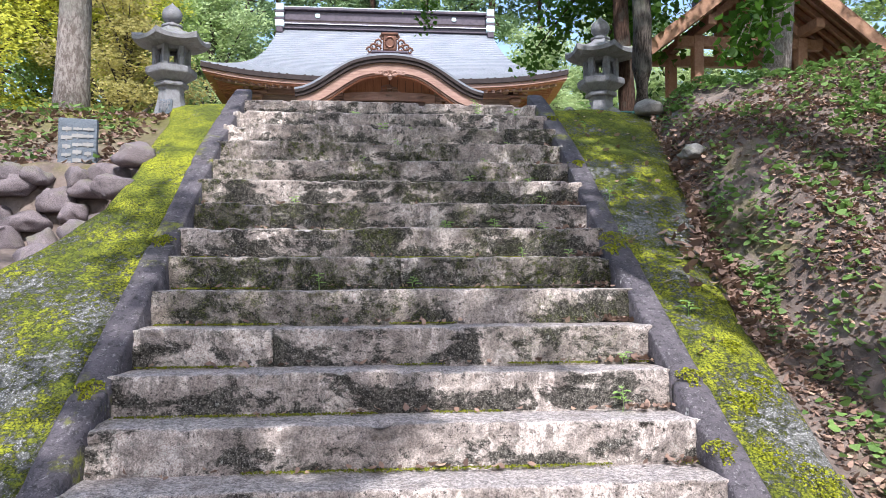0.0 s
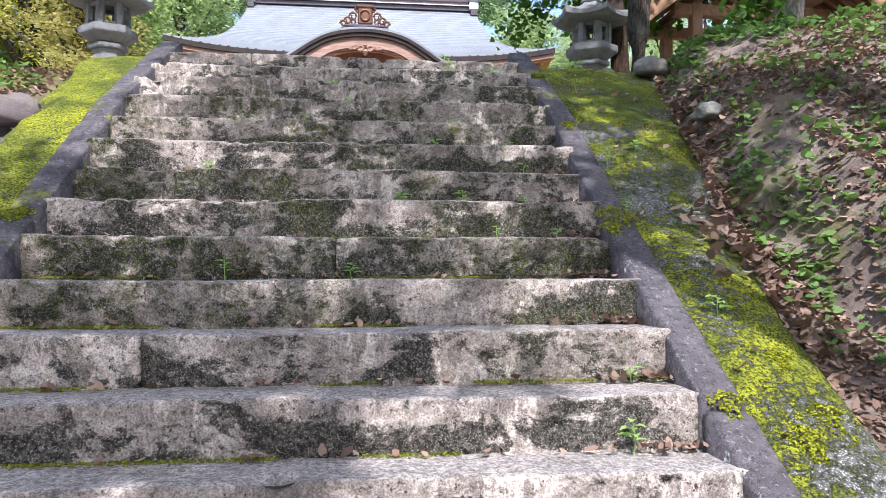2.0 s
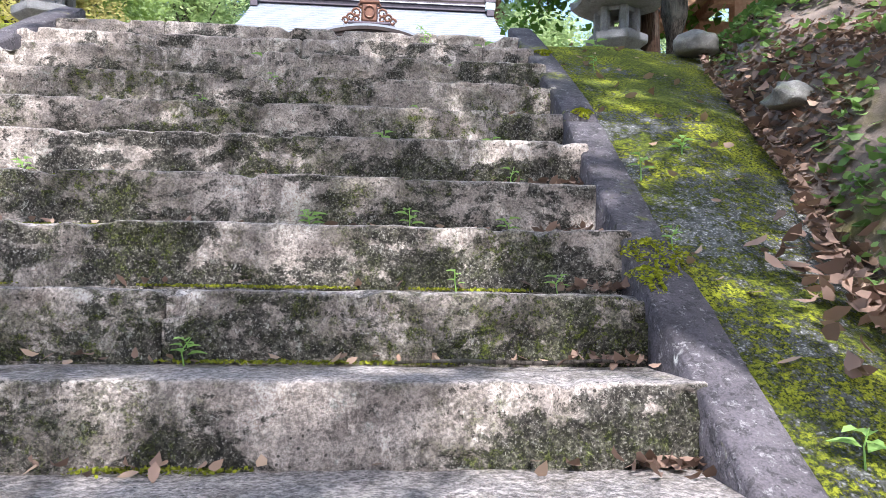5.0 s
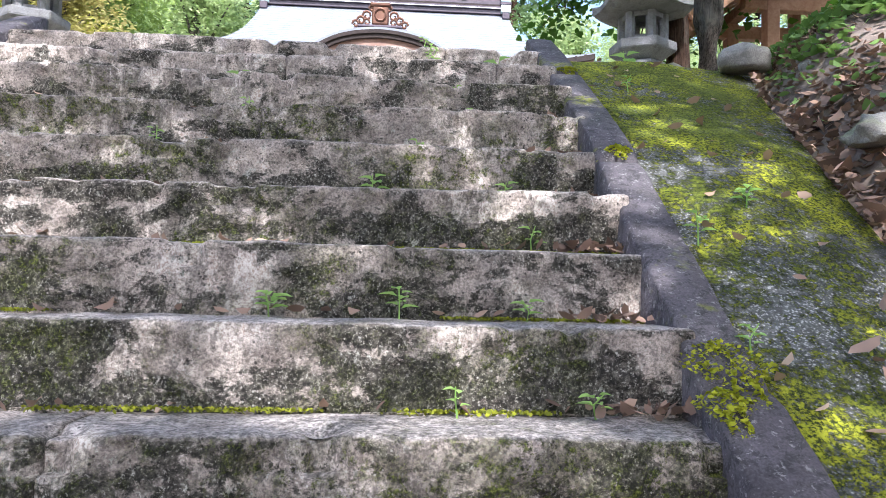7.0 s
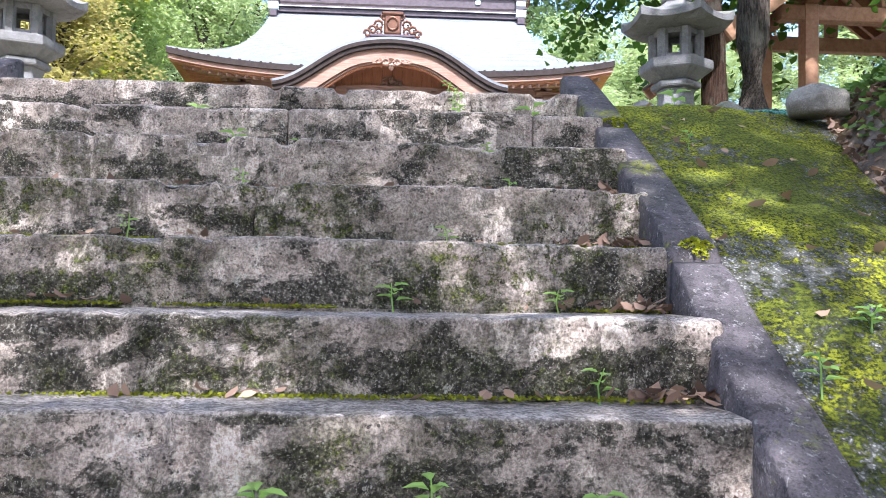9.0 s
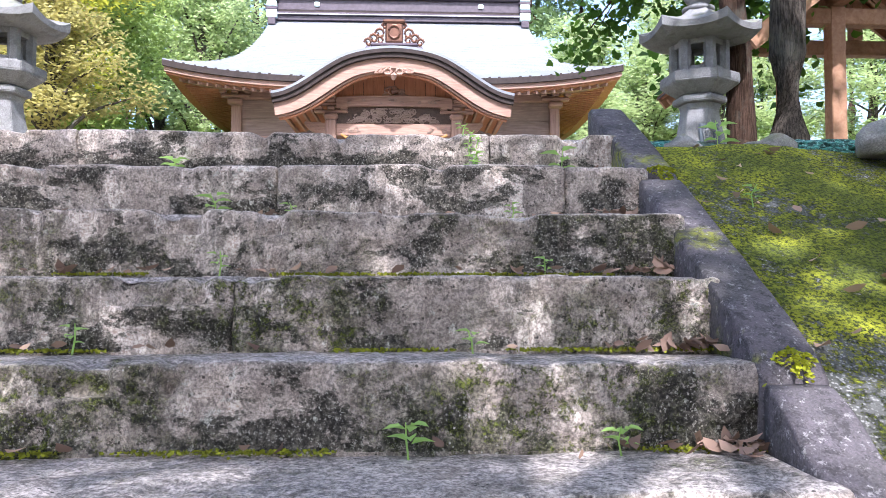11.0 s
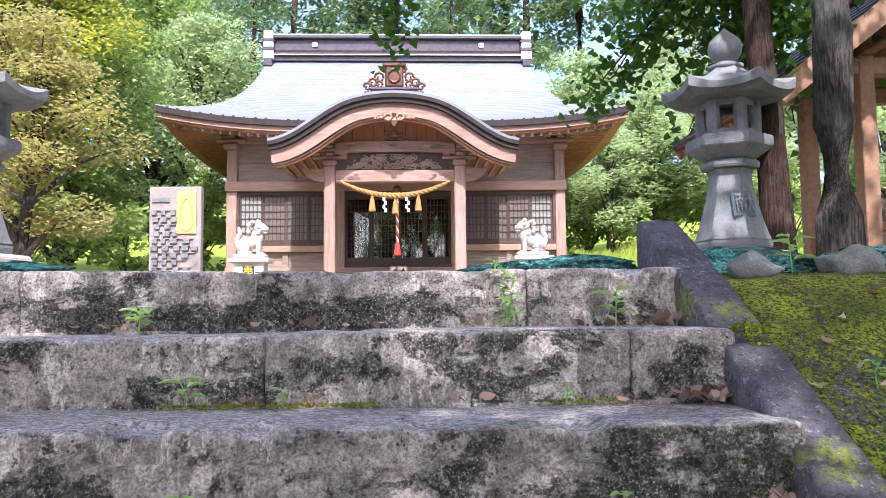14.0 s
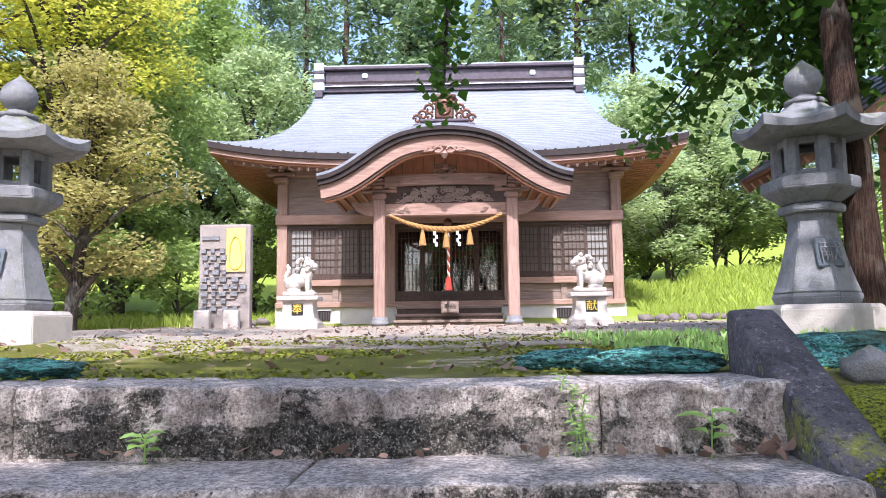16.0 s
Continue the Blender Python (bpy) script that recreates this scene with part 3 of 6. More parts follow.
# body behind the front wall
part("foundation", box(WL - 0.06, WR + 0.06, WY - 0.06, 28.4, G - 0.3, 3.72, 0.015), M["plaster"], hall, "pale grey concrete foundation")
# floor, ceiling and added backdrop carry the room's dimness in their colour
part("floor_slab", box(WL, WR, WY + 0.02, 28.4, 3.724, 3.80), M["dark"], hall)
for x0, x1, y0, y1 in ((WL, WL + 0.12, WY + 0.1, 28.4), (WR - 0.12, WR, WY + 0.1, 28.4), (WL + 0.12, WR - 0.12, 28.28, 28.4)):
    part("wall", box(x0, x1, y0, y1, 3.80, 7.2), M["woodg"], hall)
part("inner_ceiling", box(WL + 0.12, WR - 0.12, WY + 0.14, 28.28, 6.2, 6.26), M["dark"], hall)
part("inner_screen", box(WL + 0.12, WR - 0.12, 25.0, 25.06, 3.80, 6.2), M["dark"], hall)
for x in (WL + 0.1, DL - 0.1, DR + 0.1, WR - 0.1):
    part("post", box(x - 0.12, x + 0.12, WY - 0.10, WY + 0.14, 3.72, 7.05, 0.012), M["woodv"], hall)
for x in (-2.25, 3.05):
    part("post", box(x - 0.07, x + 0.07, WY - 0.03, WY + 0.08, 3.74, 4.20, 0.008), M["woodg"], hall)
for x0, x1, z0, z1, d, m in ((WL - 0.05, WR + 0.05, 5.64, 5.87, 0.15, "wood"), (WL - 0.02, WR + 0.02, 6.78, 6.98, 0.12, "wood"), (WL - 0.04, WR + 0.04, 3.70, 3.82, 0.14, "wood")):
    part("tie_beam", box(x0, x1, WY - d, WY + 0.02, z0, z1, 0.012), M[m], hall)
for x0, x1 in ((WL + 0.22, DL - 0.22), (DR + 0.22, WR - 0.22)):
    part("sill_beam", box(x0, x1, WY - 0.11, WY + 0.1, 4.20, 4.35, 0.01), M["wood"], hall)
    for k in range(2):
        z = 3.82 + 0.19 * k
        part("plank", box(x0, x1, WY + 0.015, WY + 0.06, z, z + 0.186, 0.006), M["woodg"], hall)
    for k in range(2):
        z = 5.872 + 0.456 * k
        part("plank", box(x0, x1, WY + 0.01, WY + 0.06, z, z + 0.451, 0.005), M["woodg"], hall)
    part("wall", box(x0, x1, WY + 0.062, WY + 0.12, 3.80, 4.3), M["woodd"], hall)
    part("wall", box(x0, x1, WY + 0.062, WY + 0.12, 5.6, 6.95), M["woodd"], hall)
    # lattice windows: four sashes
    w = thing("window", (x0 + x1) / 2, WY, 4.36, "", "")
    w.parent = hall
    w.matrix_parent_inverse = hall.matrix_basis.inverted()
    bm = box(x0, x1, WY - 0.07, WY + 0.06, 5.56, 5.635, 0.006)
    box(x0, x1, WY - 0.07, WY + 0.06, 4.355, 4.42, 0.006, bm)
    box(x0, x0 + 0.06, WY - 0.07, WY + 0.06, 4.42, 5.56, 0.006, bm)
    box(x1 - 0.06, x1, WY - 0.07, WY + 0.06, 4.42, 5.56, 0.006, bm)
    part("window_frame", bm, M["woodd"], w, "dark stained window frame")
    a, b = x0 + 0.06, x1 - 0.06
    for s in range(4):
        s0, s1 = a + (b - a) * s / 4, a + (b - a) * (s + 1) / 4
        yy = WY - 0.045 + 0.035 * (s % 2)
        bm = box(s0, s0 + 0.045, yy, yy + 0.03, 4.42, 5.56)
        box(s1 - 0.045, s1, yy, yy + 0.03, 4.42, 5.56, bm=bm)
        box(s0 + 0.045, s1 - 0.045, yy, yy + 0.03, 5.51, 5.56, bm=bm)
        box(s0 + 0.045, s1 - 0.045, yy, yy + 0.03, 4.42, 4.49, bm=bm)
        for k in range(1, 5):
            x = s0 + 0.045 + (s1 - s0 - 0.09) * k / 5
            box(x - 0.009, x + 0.009, yy + 0.004, yy + 0.022, 4.49, 5.51, bm=bm)
        for k in range(1, 6):
            z = 4.49 + 1.02 * k / 6
            box(s0 + 0.045, s1 - 0.045, yy + 0.002, yy + 0.02, z - 0.008, z + 0.008, bm=bm)
        part("lattice", bm, M["woodd"], w)
        # only the outermost pane is pale; the others have porch shade painted in
        part("paper_pane", box(s0 + 0.03, s1 - 0.03, yy + 0.024, yy + 0.028, 4.46, 5.53), M["paper"] if s == (0 if x0 < 0 else 3) else M["dim"], w, "pale paper pane" if s == (0 if x0 < 0 else 3) else "brown pane with porch shade in its colour")
    # floor vent in the foundation
    v = -2.6 if x0 < 0 else 3.1
    # near-black sheet in place of the shade behind the bars
    bm = box(v - 0.24, v + 0.24, WY - 0.09, WY - 0.062, 3.40, 3.63)
    part("vent_backing", bm, M["dark"], hall)
    for k in range(8):
        x = v - 0.21 + 0.06 * k
        part("vent_bar", box(x - 0.011, x + 0.011, WY - 0.11, WY - 0.092, 3.41, 3.62), M["ridge"], hall)
    part("sill", box(v - 0.27, v + 0.27, WY - 0.115, WY - 0.064, 3.635, 3.655), M["plaster"], hall)

# sliding glazed doors
door = thing("entrance_door", X0, WY, 3.8, "", "")
door.parent = hall
door.matrix_parent_inverse = hall.matrix_basis.inverted()
part("door_head", box(DL, DR, WY - 0.08, WY + 0.08, 5.52, 5.62, 0.006), M["woodd"], door)
part("door_sill", box(DL, DR, WY - 0.10, WY + 0.10, 3.80, 3.90, 0.006), M["woodd"], door)
for s in range(4):
    s0, s1 = DL + 0.02 + (DR - DL - 0.04) * s / 4, DL + 0.02 + (DR - DL - 0.04) * (s + 1) / 4
    yy = WY - 0.02 + 0.045 * (1 if s in (1, 2) else 0)
    bm = box(s0, s0 + 0.06, yy, yy + 0.035, 3.90, 5.52)
    box(s1 - 0.06, s1, yy, yy + 0.035, 3.90, 5.52, bm=bm)
    box(s0 + 0.06, s1 - 0.06, yy, yy + 0.035, 5.45, 5.52, bm=bm)
    box(s0 + 0.06, s1 - 0.06, yy, yy + 0.035, 3.90, 4.06, bm=bm)
    for k in range(1, 6):
        x = s0 + 0.06 + (s1 - s0 - 0.12) * k / 6
        box(x - 0.008, x + 0.008, yy + 0.004, yy + 0.015, 4.06, 5.45, bm=bm)
    for k in range(1, 9):
        z = 4.06 + 1.39 * k / 9
        box(s0 + 0.06, s1 - 0.06, yy + 0.002, yy + 0.013, z - 0.007, z + 0.007, bm=bm)
    part("sash", bm, M["woodd"], door, "dark lattice sliding sash")
    part("pane", box(s0 + 0.05, s1 - 0.05, yy + 0.018, yy + 0.023, 4.04, 5.47), M["glass"], door, "reflecting glass pane").visible_shadow = False
part("transom_panel", box(DL, DR, WY + 0.02, WY + 0.06, 5.62, 6.95), M["woodg"], hall)
for k, (y0, y1, z1) in enumerate(((21.95, 22.33, 3.70), (21.55, 21.95, 3.52), (21.15, 21.55, 3.38))):
    st = part("wooden_step", box(-0.8, 1.6, y0, y1 + 0.02, z1 - 0.06, z1, 0.008), M["woodg"], hall, "grey wooden entrance step")
    part("riser", box(-0.78, 1.58, y0 + 0.03, y0 + 0.06, z1 - 0.22, z1 - 0.062), M["woodd"], hall)

# main roof
RY, EY, RZ = 25.5, 21.15, 9.88


def roof_line(u):
    """y, z and half width along the slope, from ridge (0) to eave (1)."""
    y = RY + (EY - RY) * u
    z = RZ - 2.83 * (1.42 * u - 0.42 * u * u)
    w = float(np.interp(u, [0, 0.15, 0.35, 0.55, 0.68, 0.78, 0.88, 1.0], [3.70, 3.76, 3.90, 4.12, 4.36, 4.62, 4.92, 5.27]))
    return y, z, w


def roof_point(u, s, drop=0.0):
    y, z, w = roof_line(u)
    lift = 0.34 * u ** 3 * abs(s) ** 3.2
    return (X0 + w * s, y - 0.10 * u ** 3 * abs(s) ** 4, z + lift - drop)


COURSES, ACROSS = 30, 44
for face in (1, -1):
    for c in range(COURSES):
        u0, u1 = c / COURSES, (c + 1) / COURSES
        rows = []
        for u, d in ((u0, 0.012), (u1, -0.012), (u1, 0.014)):
            row = []
            for k in range(ACROSS + 1):
                p = roof_point(u, -1 + 2 * k / ACROSS, d)
                row.append(p if face == 1 else (p[0], 2 * RY - p[1], p[2]))
            rows.append(row)
        part("roof_course", sheet(rows), M["roof"], hall)
for sx in (-1, 1):
    rows = []
    for c in range(25):
        a = Vector(roof_point(c / 24, sx, 0.005))
        rows.append([(a.x, a.y + (2 * RY - 2 * a.y) * k / 8, a.z - 0.25 * (c / 24) ** 3 * math.sin(math.pi * k / 8)) for k in range(9)])
    part("roof_side", sheet(rows), M["roof"], hall)
# eave edge: dark fascia, wooden board, soffit
for dz0, dz1, din, m, nm in ((-0.01, 0.15, 0.0, "roofedge", "eave_edge"), (0.152, 0.26, 0.07, "wood", "eave_board"), (0.262, 0.31, 0.14, "woodr", "eave_board")):
    rows = []
    for k in range(61):
        s = -1 + 2 * k / 60
        p = roof_point(1, s)
        x = p[0] * 1.0 - (p[0] - X0) * din * 0.06
        rows.append([(x, p[1] + din, p[2] - dz0), (x, p[1] + din, p[2] - dz1), (x, p[1] + din + 0.22, p[2] - dz1), (x, p[1] + din + 0.22, p[2] - dz0)])
    bm = sheet(rows, close=True)
    for r in (0, 60):
        bm.verts.ensure_lookup_table()
        bm.faces.new([bm.verts[r * 4 + q] for q in range(4)])
    bmesh.ops.recalc_face_normals(bm, faces=bm.faces)
    part(nm, bm, M[m], hall)
    for sx in (-1, 1):
        p = roof_point(1, sx)
        x = p[0] - (p[0] - X0) * din * 0.06
        rows = []
        for k in range(9):
            y = p[1] + 0.22 + din + (2 * RY - 2 * p[1] - 0.44 - 2 * din) * k / 8
            lift = -0.30 * math.sin(math.pi * k / 8) ** 0.6
            rows.append([(x, y, p[2] - dz0 + lift), (x, y, p[2] - dz1 + lift), (x - sx * 0.22, y, p[2] - dz1 + lift), (x - sx * 0.22, y, p[2] - dz0 + lift)])
        bm = sheet(rows, close=True)
        bmesh.ops.recalc_face_normals(bm, faces=bm.faces)
        part(nm, bm, M[m], hall)
rows = [[(X0 + 5.1 * s, EY + 0.2, roof_point(1, s)[2] - 0.25) for s in np.linspace(-1, 1, 41)], [(X0 + 4.05 * s, WY + 0.1, 7.12) for s in np.linspace(-1, 1, 41)]]
part("soffit", sheet(rows), M["woodr"], hall, "red-brown boarded soffit")
for sx in (-1, 1):
    p = roof_point(1, sx)
    rows = [[(X0 + sx * 5.0, EY + 0.25 + 8.0 * k / 12, p[2] - 0.25 - 0.30 * math.sin(math.pi * k / 12) ** 0.6) for k in range(13)], [(X0 + sx * 3.95, WY + 0.1 + 5.6 * k / 12, 7.10) for k in range(13)]]
    part("soffit", sheet(rows), M["woodr"], hall)
    for k in range(30):
        f = k / 29
        y = EY + 0.35 + 4.6 * f
        zo = p[2] - 0.30 - 0.30 * math.sin(math.pi * min(f * 0.55, 1)) ** 0.6
        part("rafter", beam((X0 + sx * (4.98), y, zo - 0.03), (X0 + sx * 3.9, max(WY, y + (0.9 - y + EY) * 0.8 if y < WY else y), 7.02), 0.055, 0.075), M["woodr"], hall)
for k in range(49):
    s = -1 + 2 * k / 48
    zo = roof_point(1, s * 0.95)[2] - 0.36
    x = X0 + 4.95 * s
    if abs(x - X0) > 1.7:
        part("rafter", beam((x, EY + 0.16, zo), (X0 + 4.2 * s, WY, 7.02), 0.06, 0.075), M["wood"], hall)
# bracket clusters at the wall corners and door posts
for x in (WL + 0.1, WR - 0.1, DL - 0.1, DR + 0.1):
    bm = box(x - 0.17, x + 0.17, WY - 0.30, WY - 0.08, 6.62, 6.76, 0.03)
    box(x - 0.34, x + 0.34, WY - 0.26, WY - 0.13, 6.78, 6.88, 0.03, bm)
    for dx in (-0.3, 0, 0.3):
        box(x + dx - 0.08, x + dx + 0.08, WY - 0.30, WY - 0.10, 6.89, 7.00, 0.025, bm)
    part("bracket", bm, M["wood"], hall, "stepped cedar bracket arms")
for x in (-2.3, 3.05):
    bm = sheet([[(x + a, WY - 0.02, 6.99 - 0.0), (x + a, WY - 0.02, 6.99 + b), (x + a, WY - 0.10, 6.99 + b), (x + a, WY - 0.10, 6.99)] for a, b in ((-0.42, 0.02), (-0.25, 0.05), (-0.12, 0.13), (0.12, 0.13), (0.25, 0.05), (0.42, 0.02))], close=True)
    part("frog_leg_strut", bm, M["wood"], hall)
# ridge
bm = box(X0 - 3.55, X0 + 3.55, RY - 0.20, RY + 0.20, 9.80, 9.93, 0.01)
box(X0 - 3.55, X0 + 3.55, RY - 0.26, RY + 0.26, 9.935, 10.02, 0.01, bm)
part("ridge_base", bm, M["ridge"], hall, "dark purple-brown ridge moulding")
part("ridge_base", box(X0 - 3.55, X0 + 3.55, RY - 0.19, RY + 0.19, 10.025, 10.10), M["roofedge"], hall)
part("ridge_band", box(X0 - 3.55, X0 + 3.55, RY - 0.28, RY + 0.28, 9.945, 9.965), M["white"], hall)
part("ridge_box", box(X0 - 3.52, X0 + 3.52, RY - 0.16, RY + 0.16, 10.105, 10.42, 0.01), M["ridge"], hall)
part("ridge_cap", box(X0 - 3.60, X0 + 3.60, RY - 0.28, RY + 0.28, 10.425, 10.52, 0.02), M["ridge"], hall)
part("ridge_cap", box(X0 - 3.60, X0 + 3.60, RY - 0.24, RY + 0.24, 10.524, 10.56, 0.01), M["verdi"], hall)
for x in (X0 - 2.35, X0 + 2.35):
    part("ridge_emblem", box(x - 0.08, x + 0.08, RY - 0.20, RY - 0.162, 10.20, 10.34, 0.03), M["verdi"], hall)
for sx in (-1, 1):
    x = X0 + sx * 3.62
    for z0, z1, w, m in ((9.62, 9.82, 0.11, "ridge"), (9.825, 10.05, 0.15, "verdi"), (10.055, 10.14, 0.17, "ridge"), (10.145, 10.30, 0.14, "verdi"), (10.305, 10.38, 0.17, "ridge"), (10.385, 10.62, 0.13, "verdi")):
        part("ridge_end", box(x - w, x + w, RY - 0.34, RY + 0.34, z0, z1, 0.015), M[m], hall)

# porch gable
KS = [0, .1, .2, .3, .374, .44, .5, .57, .64, .72, .8, .9, 1.0]
KF = [1.0, .99, .96, .91, .855, .785, .70, .59, .47, .33, .20, .08, 0.02]


def gable(s, z0=6.13, rise=0.98):
    t = abs(s)
    a = [float(np.interp(t + d, KS, KF)) for d in (-0.05, 0, 0.05)]
    return z0 + rise * (a[0] + 2 * a[1] + a[2]) / 4


KW = 2.46


def arch(name, material, y0, y1, out, drop0, drop1, label="", half=KW):
    """A band that follows the gable's curve, from y0 to y1 and between two depths below it."""
    rows = []
    for k in range(65):
        s = -1 + k / 32
        x, z = X0 + half * s, gable(s)
        n = (gable(s + 0.01) - gable(s - 0.01)) / (0.02 * half)
        nx, nz = -n / math.hypot(1, n), 1 / math.hypot(1, n)
        a, b = (x - nx * drop0, z - nz * drop0), (x - nx * drop1, z - nz * drop1)
        rows.append([(a[0], y0, a[1]), (b[0], y0, b[1]), (b[0], y1, b[1]), (a[0], y1, a[1])])
    bm = sheet(rows, close=True)
    bm.verts.ensure_lookup_table()
    bm.faces.new([bm.verts[q] for q in range(4)])
    bm.faces.new([bm.verts[64 * 4 + q] for q in range(4)])
    bmesh.ops.recalc_face_normals(bm, faces=bm.faces)
    return part(name, bm, M[material], hall, label)


for k in range(9):
    y = 19.12 + 0.30 * k
    arch("porch_roof_course", "roof", y, y + 0.31, 0, -0.035 - 0.006 * (k % 2), 0.02, "pale copper porch roof course")
arch("porch_eave_edge", "roofedge", 19.10, 19.30, 0, 0.022, 0.10, "dark layered eave edge")
arch("porch_eave_edge", "roofedge", 19.14, 19.36, 0, 0.102, 0.19)
arch("bargeboard", "wood", 19.22, 19.34, 0, 0.192, 0.44, "pale cedar curved bargeboard", 2.44)
arch("bargeboard_moulding", "wood", 19.27, 19.36, 0, 0.442, 0.475, "", 2.40)
arch("bargeboard_moulding", "woodr", 19.31, 19.40, 0, 0.477, 0.51, "", 2.38)
arch("porch_soffit", "woodr", 19.36, 21.9, 0, 0.25, 0.28, "", 2.42)
for k in range(-17, 18):
    s = k / 17.5
    n = (gable(s + 0.01) - gable(s - 0.01)) / (0.02 * KW)
    nx, nz = -n / math.hypot(1, n), 1 / math.hypot(1, n)
    x, z = X0 + 2.42 * s - nx * 0.32, gable(s) - nz * 0.32
    part("porch_rafter", beam((x, 19.37, z), (x, 21.7, z), 0.05, 0.07), M["wood"], hall)
# tympanum behind the bargeboard, closing the arch above the upper beam
rows = []
for k in range(41):
    s = -0.66 + 1.32 * k / 40
    rows.append([(X0 + KW * s, 20.02, max(6.33, gable(s) - 0.30)), (X0 + KW * s, 20.02, 6.30), (X0 + KW * s, 20.06, 6.30), (X0 + KW * s, 20.06, max(6.33, gable(s) - 0.30))])
part("tympanum", sheet(rows, close=True), M["woodr"], hall, "red-brown boarded tympanum")
for k in range(11):
    x = X0 - 1.1 + 0.22 * k
    part("batten", box(x - 0.005, x + 0.005, 20.005, 20.018, 6.34, max(6.36, gable((x - X0) / KW) - 0.42)), M["woodd"], hall)
# porch posts, beams, brackets
PL, PR, PY = -0.945, 1.73, 20.0
for x in (PL, PR):
    pp = part("porch_post", box(x - 0.115, x + 0.115, PY - 0.115, PY + 0.115, 3.42, 5.80, 0.022), M["woodv"], hall, "square chamfered cedar post")
    bm = lathe([(0.16, 3.26), (0.19, 3.30), (0.19, 3.335), (0.15, 3.36), (0.165, 3.40), (0.15, 3.43), (0.12, 3.44)], 20, at=(x, PY, 0))
    part("post_base", bm, M["granite"], hall, "rounded grey stone post base", True)
    bm = box(x - 0.15, x + 0.15, PY - 0.15, PY + 0.15, 5.80, 5.93, 0.04)
    for w, z in ((0.36, 5.94), (0.50, 6.10)):
        box(x - w, x + w, PY - 0.07, PY + 0.07, z, z + 0.07, 0.02, bm)
        for dx in (-w + 0.09, 0, w - 0.09):
            box(x + dx - 0.085, x + dx + 0.085, PY - 0.10, PY + 0.10, z + 0.072, z + 0.15, 0.025, bm)
    part("bracket", bm, M["wood"], hall, "tiered bracket arms")
    part("porch_beam", box(x - 0.10, x + 0.10, 19.55, WY - 0.1, 6.26, 6.42, 0.015), M["wood"], hall)
    part("beam_end", box(x - 0.105, x + 0.105, 19.40, 19.54, 6.24, 6.44, 0.03), M["verdi"], hall)
    # tie back to the hall
    tb = sheet([[(x - 0.07, y, z), (x + 0.07, y, z), (x + 0.07, y, z + 0.2), (x - 0.07, y, z + 0.2)] for y, z in ((20.12, 5.50), (20.6, 5.60), (21.2, 5.72), (21.8, 5.80), (22.3, 5.82))], close=True)
    part("tie_back", tb, M["wood"], hall)
    # carved nose outside the post
    sx = -1 if x < X0 else 1
    bm = bmesh.new()
    prof = [(0.0, 5.46), (0.20, 5.50), (0.34, 5.58), (0.45, 5.70), (0.43, 5.76), (0.30, 5.74), (0.16, 5.74), (0.0, 5.72)]
    rows = [[(x + sx * (0.115 + a), PY - 0.06, z) for a, z in prof], [(x + sx * (0.115 + a), PY + 0.06, z) for a, z in prof]]
    sheet(rows, bm, close=True)
    bm.verts.ensure_lookup_table()
    bm.faces.new([bm.verts[q] for q in range(8)])
    bm.faces.new([bm.verts[8 + q] for q in range(8)][::-1])
    bmesh.ops.recalc_face_normals(bm, faces=bm.faces)
    for k in range(5):
        cx, cz = x + sx * (0.18 + 0.06 * k), 5.55 + 0.035 * k
        tube([(cx + 0.045 * math.cos(q), PY - 0.065, cz + 0.035 * math.sin(q)) for q in np.linspace(0, 5.2, 9)], [0.012] * 9, 5, bm)
    part("carved_nose", bm, M["wood"], hall, "carved scroll beam end")


def scrolls(x0, x1, z0, z1, y, count, seed, size, r):
    """A relief of curled scrolls."""
    q = random.Random(seed)
    bm = bmesh.new()
    for _ in range(count):
        cx, cz = q.uniform(x0, x1), q.uniform(z0, z1)
        edge = 1 - abs((cx - (x0 + x1) / 2) / ((x1 - x0) / 2)) ** 3
        cz = z0 + (cz - z0) * edge
        s, t0, d = q.uniform(0.5, 1) * size, q.uniform(0, 6.28), q.choice((-1, 1))
        pts = []
        for k in range(12):
            f = k / 11
            a = t0 + d * f * 6.5
            rad = s * (1 - 0.75 * f)
            pts.append((cx + rad * math.cos(a) * 1.3, y - 0.02 * f - q.uniform(0, 0.004), min(z1, max(z0, cz + rad * math.sin(a)))))
        tube(pts, [r * (1.1 - 0.5 * k / 11) for k in range(12)], 5, bm)
    return bm


part("porch_beam", box(PL + 0.115, PR - 0.115, PY - 0.09, PY + 0.09, 5.45, 5.71, 0.02), M["wood"], hall, "pale cedar lintel beam")
for sx in (-1, 1):
    part("cloud_carving", scrolls(X0 + sx * 0.95 - 0.22, X0 + sx * 0.95 + 0.22, 5.52, 5.64, PY - 0.092, 9, 30 + sx, 0.05, 0.008), M["woodg"], hall, "incised cloud scrolls")
# dark board stands in for the deep shadow between the carved curls
part("transom_backing", box(PL + 0.115, PR - 0.115, PY - 0.01, PY + 0.03, 5.712, 6.08), M["woodd"], hall)
part("dragon_carving", scrolls(X0 - 0.92, X0 + 0.92, 5.74, 6.04, PY - 0.03, 110, 4, 0.085, 0.014), M["woodg"], hall, "openwork carved transom of curls and waves")
bm = sheet([[(x, PY - 0.10, z), (x, PY + 0.08, z), (x, PY + 0.08, z + 0.22), (x, PY - 0.10, z + 0.22)] for x, z in [(X0 + 1.23 * s, 6.085 - 0.05 * abs(s) ** 4) for s in np.linspace(-1, 1, 21)]], close=True)
part("rainbow_beam", bm, M["wood"], hall, "slightly arched cedar beam")
